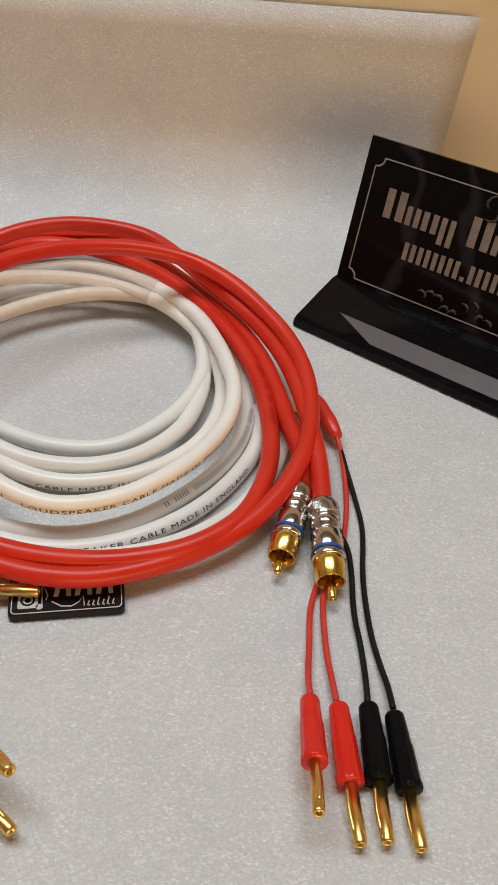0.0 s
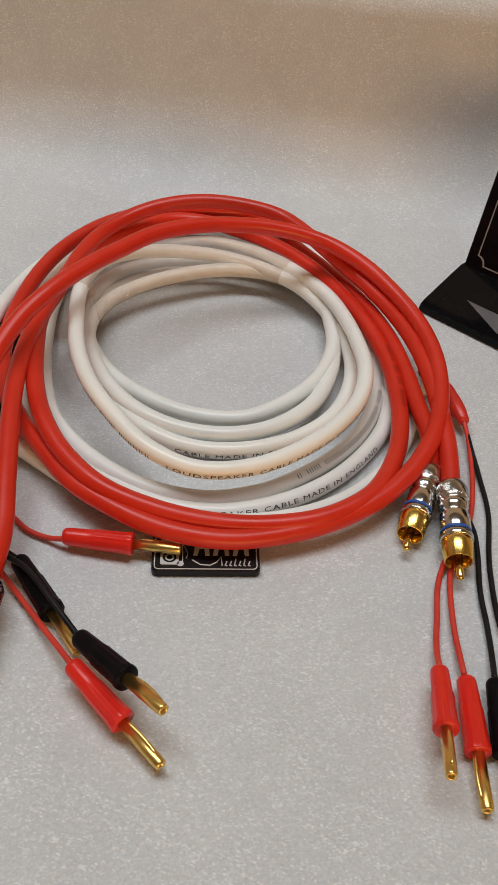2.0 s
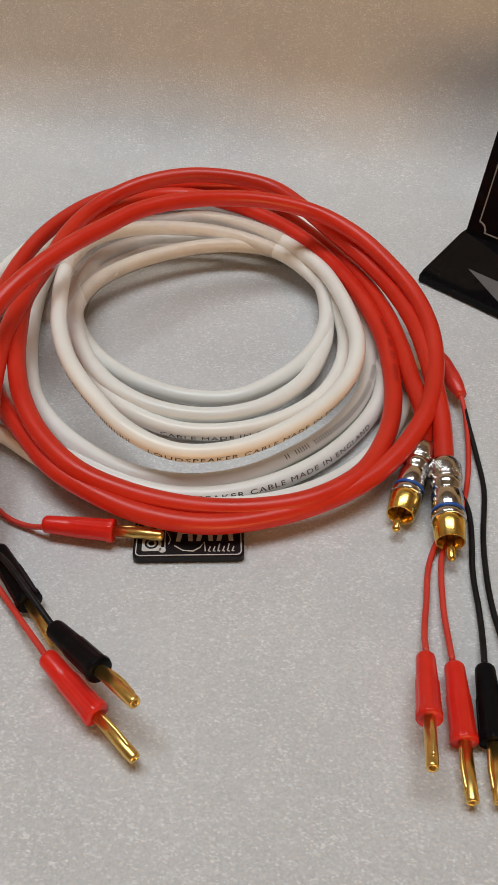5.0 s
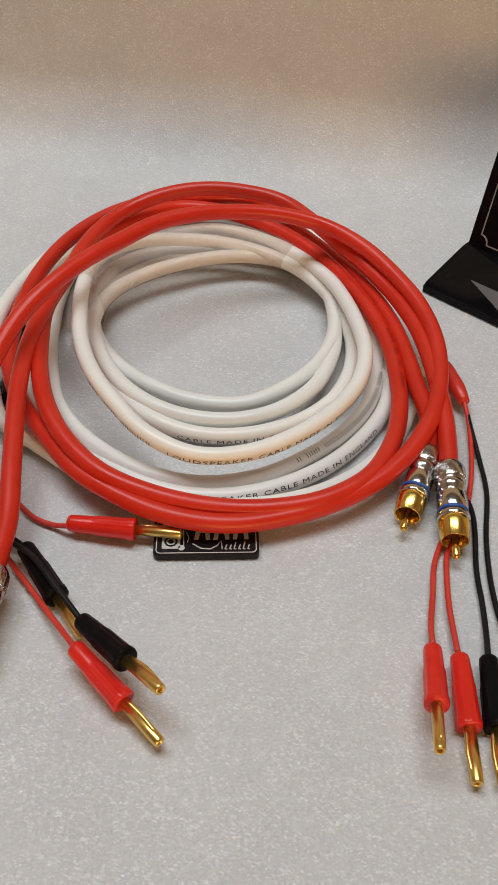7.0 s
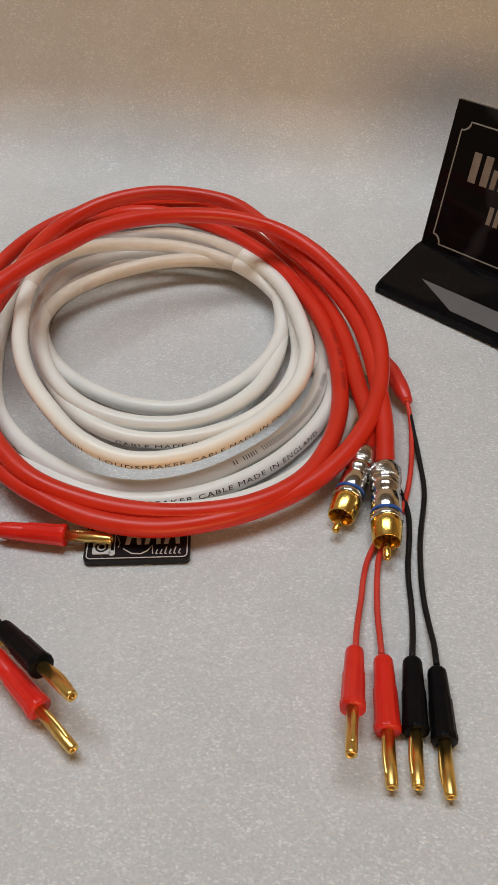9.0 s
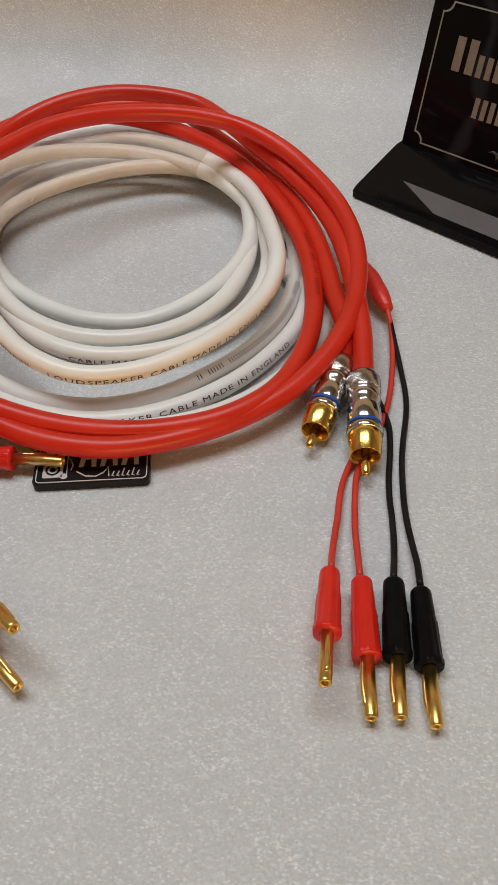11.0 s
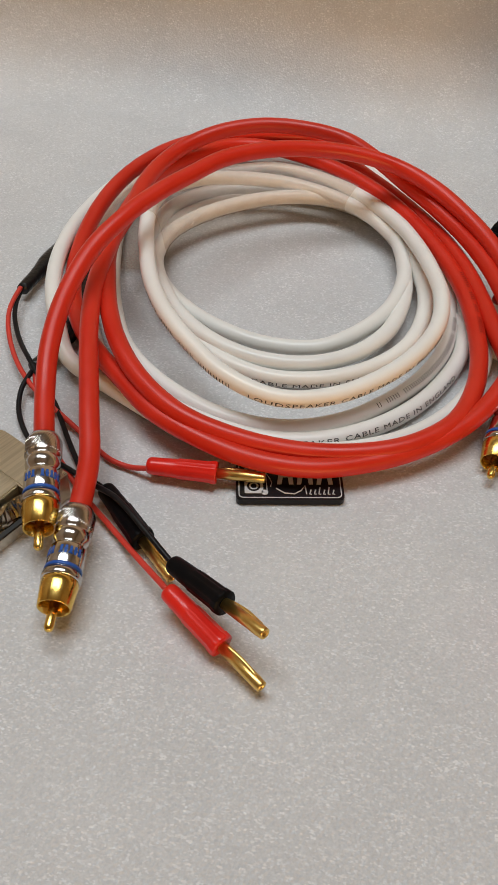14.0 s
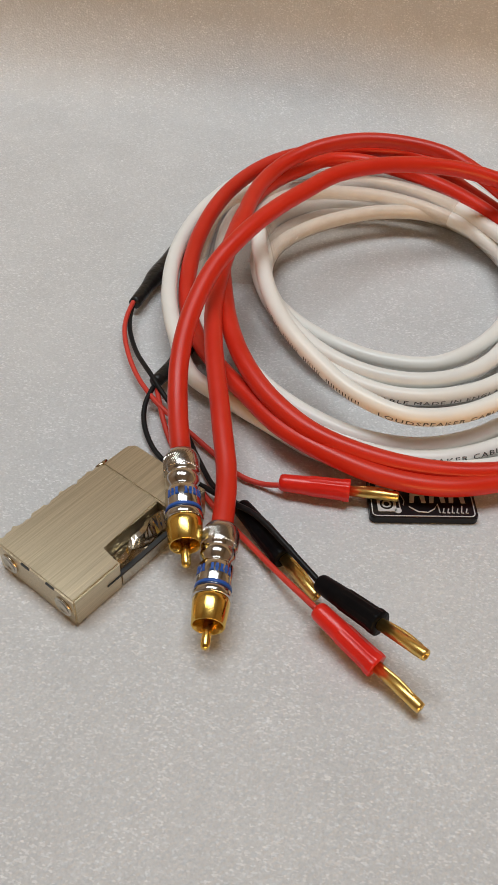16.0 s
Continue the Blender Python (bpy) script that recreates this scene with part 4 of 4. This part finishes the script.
LEANING = STAND @ Matrix.Translation((0.0031, 0.0381, 0.0180)) @ Matrix.Rotation(radians(90 - 13.5), 4, "X")
TALL = 0.084
bm = bmesh.new()
box(bm, (0, -0.010, -0.0045), (WIDE - 0.006, TALL, 0.0), 0.0005, LEANING)
join(part("panel", bm, ACRYLIC, None, "leaning black acrylic panel with faint veins", smooth=False), stand)


def notched(x0, y0, x1, y1, r, n=5):
    """A rectangle with concave corners."""
    pts = []
    for cx, cy, a0 in ((x1, y1, 270), (x0, y1, 360), (x0, y0, 90), (x1, y0, 180)):
        pts += [(cx + r * math.cos(radians(a0 - 90 * k / n)), cy + r * math.sin(radians(a0 - 90 * k / n))) for k in range(n + 1)]
    return pts


bm = bmesh.new()
frame_shape(bm, notched(0.0065, 0.0035, WIDE - 0.0125, TALL - 0.0095, 0.0052), notched(0.0072, 0.0042, WIDE - 0.0132, TALL - 0.0102, 0.0052), 0.00025, LEANING)
join(part("border", bm, ENGRAVED_LINE, None, "engraved grey border line with notched corners", smooth=False), stand)
# the name and the number line as plain upright bars
bm = bmesh.new()
x = 0.0190
for wide, tall, low in ((0.0125, 0.0165, 0), (0.0085, 0.0105, 0), (0.0095, 0.0105, 0), (0.0085, 0.0150, -0.0045), (0.0, 0, 0), (0.0125, 0.0165, 0), (0.0095, 0.0105, 0), (0.0085, 0.0105, 0)):
    if wide:
        for x0 in (x, x + wide * 0.62):
            box(bm, (x0, 0.0435 + low, -0.0001), (x0 + wide * 0.38, 0.0435 + low + tall, 0.0003), 0.0001, LEANING)
    x += (wide or 0.005) + 0.0018
join(part("lettering", bm, ENGRAVED, None, "silver upright bars in place of a name", smooth=False), stand)
bm = bmesh.new()
x = 0.0375
for k in range(10):
    if k == 4:
        box(bm, (x, 0.0245, -0.0001), (x + 0.0025, 0.0270, 0.0003), 0.0001, LEANING)
        x += 0.0045
    for x0 in (x, x + 0.0046):
        box(bm, (x0, 0.0245, -0.0001), (x0 + 0.0028, 0.0345, 0.0003), 0.0001, LEANING)
    x += 0.0092
join(part("lettering", bm, ENGRAVED, None, "row of silver bars in place of a number", smooth=False), stand)
# flat grey patch that paints a reflection onto the front of the sloping base
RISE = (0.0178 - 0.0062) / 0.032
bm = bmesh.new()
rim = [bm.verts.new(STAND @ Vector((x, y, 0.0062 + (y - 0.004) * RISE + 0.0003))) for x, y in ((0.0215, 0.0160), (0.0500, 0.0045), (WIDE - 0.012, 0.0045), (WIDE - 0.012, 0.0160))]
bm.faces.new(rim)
join(part("strip", bm, REFLECTION_GREY, None, "grey patch painting a reflection on the base", smooth=False), stand)
# engraved scroll sprays under the bars and in the upper corner
bm = bmesh.new()
spray = random.Random(3)
for k in range(9):
    x0, y0 = 0.058 + 0.0052 * k, 0.0085 + 0.003 * math.sin(k * 1.3)
    a = spray.uniform(0.4, 2.4)
    line = [LEANING @ Vector((x0 + 0.0045 * f * math.cos(a + 1.4 * f), y0 + 0.0045 * f * math.sin(a + 1.4 * f), 0.0001)) for f in (0, 0.3, 0.6, 1.0, 1.3)]
    tube(bm, line, lambda f: 0.0009 * math.sin(math.pi * min(1, 0.12 + f * 0.86)) + 0.0001, 6)
join(part("ornament", bm, ENGRAVED_LEAF, None, "engraved grey leaf scroll", smooth=True), stand)
bm = bmesh.new()
for k in range(6):
    x0, y0 = 0.078 + 0.006 * k, 0.066 - 0.002 * k
    a = spray.uniform(2.0, 5.2)
    line = [LEANING @ Vector((x0 + 0.006 * f * math.cos(a - 1.2 * f), y0 + 0.006 * f * math.sin(a - 1.2 * f), 0.0001)) for f in (0, 0.3, 0.6, 1.0, 1.3)]
    tube(bm, line, lambda f: 0.0008 * math.sin(math.pi * min(1, 0.12 + f * 0.86)) + 0.0001, 6)
join(part("ornament", bm, ENGRAVED_LEAF, None, "engraved grey leaf scroll", smooth=True), stand)


# ---- brushed metal lighter ----
LX = Vector((0.885, -0.465, 0)).normalized()
LY = Vector((-LX.y, LX.x, 0))
LIGHTER = Matrix(((LX.x, LY.x, 0, -0.2310 - 0.0022 * LX.x), (LX.y, LY.y, 0, 0.1635 - 0.0022 * LX.y), (0, 0, 1, 0), (0, 0, 0, 1)))
lighter = thing("lighter", LIGHTER.translation, "brushed champagne metal pocket lighter lying on foam", "lighter")
LW, LL, LH = 0.0427, 0.0715, 0.0145
bm = bmesh.new()
# body: a block with an open channel along one long edge
worn = [(0.0007 * math.sin(520 * y) + 0.0004 * math.sin(1350 * y + 1), y) for y in [0.0545 - 0.0545 * k / 30 for k in range(1, 30)]]
flat_shape(bm, [(0, 0), (LW, 0), (LW, 0.0235), (LW - 0.0105, 0.0235), (LW - 0.0105, 0.0545), (0, 0.0545)] + worn, LH, LIGHTER)
bmesh.ops.bevel(bm, geom=bm.edges[:], offset=0.0007, segments=2, affect="EDGES")
body = join(part("body", bm, BRUSHED, None, "brushed champagne metal body", smooth=False), lighter)
bm = bmesh.new()
flat_shape(bm, [(0.0004, 0.0546), (LW - 0.0002, 0.0546), (LW - 0.0004, LL), (0.0030, LL), (0.0006, LL - 0.0028)], LH - 0.0001, LIGHTER)
bmesh.ops.bevel(bm, geom=bm.edges[:], offset=0.0007, segments=2, affect="EDGES")
join(part("lid", bm, BRUSHED, None, "closed brushed metal lid", smooth=False), lighter)
bm = bmesh.new()
box(bm, (LW - 0.0102, 0.0238, 0.0), (LW - 0.0003, 0.0545, 0.0060), 0.0004, LIGHTER)
join(part("channel_floor", bm, STEEL, None, "polished channel floor", smooth=False), lighter)
bm = bmesh.new()
line = [LIGHTER @ Vector((LW - 0.0055 + 0.0007 * math.sin(k), 0.0250 + 0.0285 * k / 14, 0.0098)) for k in range(15)]
fr = frames_along(line)
rings = []
for k, (p, (d, up, side)) in enumerate(zip(line, fr)):
    a = 0.5 + 0.16 * k
    rings.append([bm.verts.new(p + w * (math.cos(a) * side + math.sin(a) * up) + h * (-math.sin(a) * side + math.cos(a) * up)) for w, h in ((-0.0034, -0.0011), (0.0034, -0.0011), (0.0034, 0.0011), (-0.0034, 0.0011))])
for a, b in zip(rings, rings[1:]):
    for k in range(4):
        bm.faces.new((a[k], a[(k + 1) % 4], b[(k + 1) % 4], b[k]))
bm.faces.new(rings[0][::-1]), bm.faces.new(rings[-1])
join(part("lever", bm, STEEL, None, "twisted polished steel lever", smooth=False), lighter)
# no recess is cut here: a near-black bar paints its shade
bm = bmesh.new()
box(bm, (LW - 0.0016, 0.0160, 0.0072), (LW + 0.0003, 0.0500, 0.0080), 0.0, LIGHTER)
join(part("groove_shade", bm, RECESS_SHADE, None, "near-black bar painting the shade of a side groove", smooth=False), lighter)
for x in (0.0068, 0.0367):
    bm = bmesh.new()
    lathe(bm, [(0.0, 0.0044), (0.0006, 0.0044), (0.0008, 0.0040), (0.0008, 0.0033), (0.0003, 0.0031), (0.0003, 0.0002)], LIGHTER @ Matrix.Translation((x, 0.0, 0.0072)) @ Matrix.Rotation(radians(90), 4, "X"), 28)
    join(part("screw_cap", bm, STEEL, None, "round polished end cap"), lighter)
# two openings, also uncut, their shade put into near-black bars
for x in (0.0145, 0.0280):
    bm = bmesh.new()
    box(bm, (x, -0.0003, LH - 0.0014), (x + 0.0045, 0.0004, LH - 0.0006), 0.0, LIGHTER)
    join(part("slit_shade", bm, RECESS_SHADE, None, "thin near-black bar painting the shade of a slit", smooth=False), lighter)
bm = bmesh.new()
lathe(bm, [(-0.0028, 0.0010), (0.0028, 0.0010)], LIGHTER @ Matrix.Translation((0.0002, 0.0546, LH - 0.0008)) @ Matrix.Rotation(radians(90), 4, "X"), 14)
join(part("hinge", bm, STEEL, None, "small hinge barrel"), lighter)
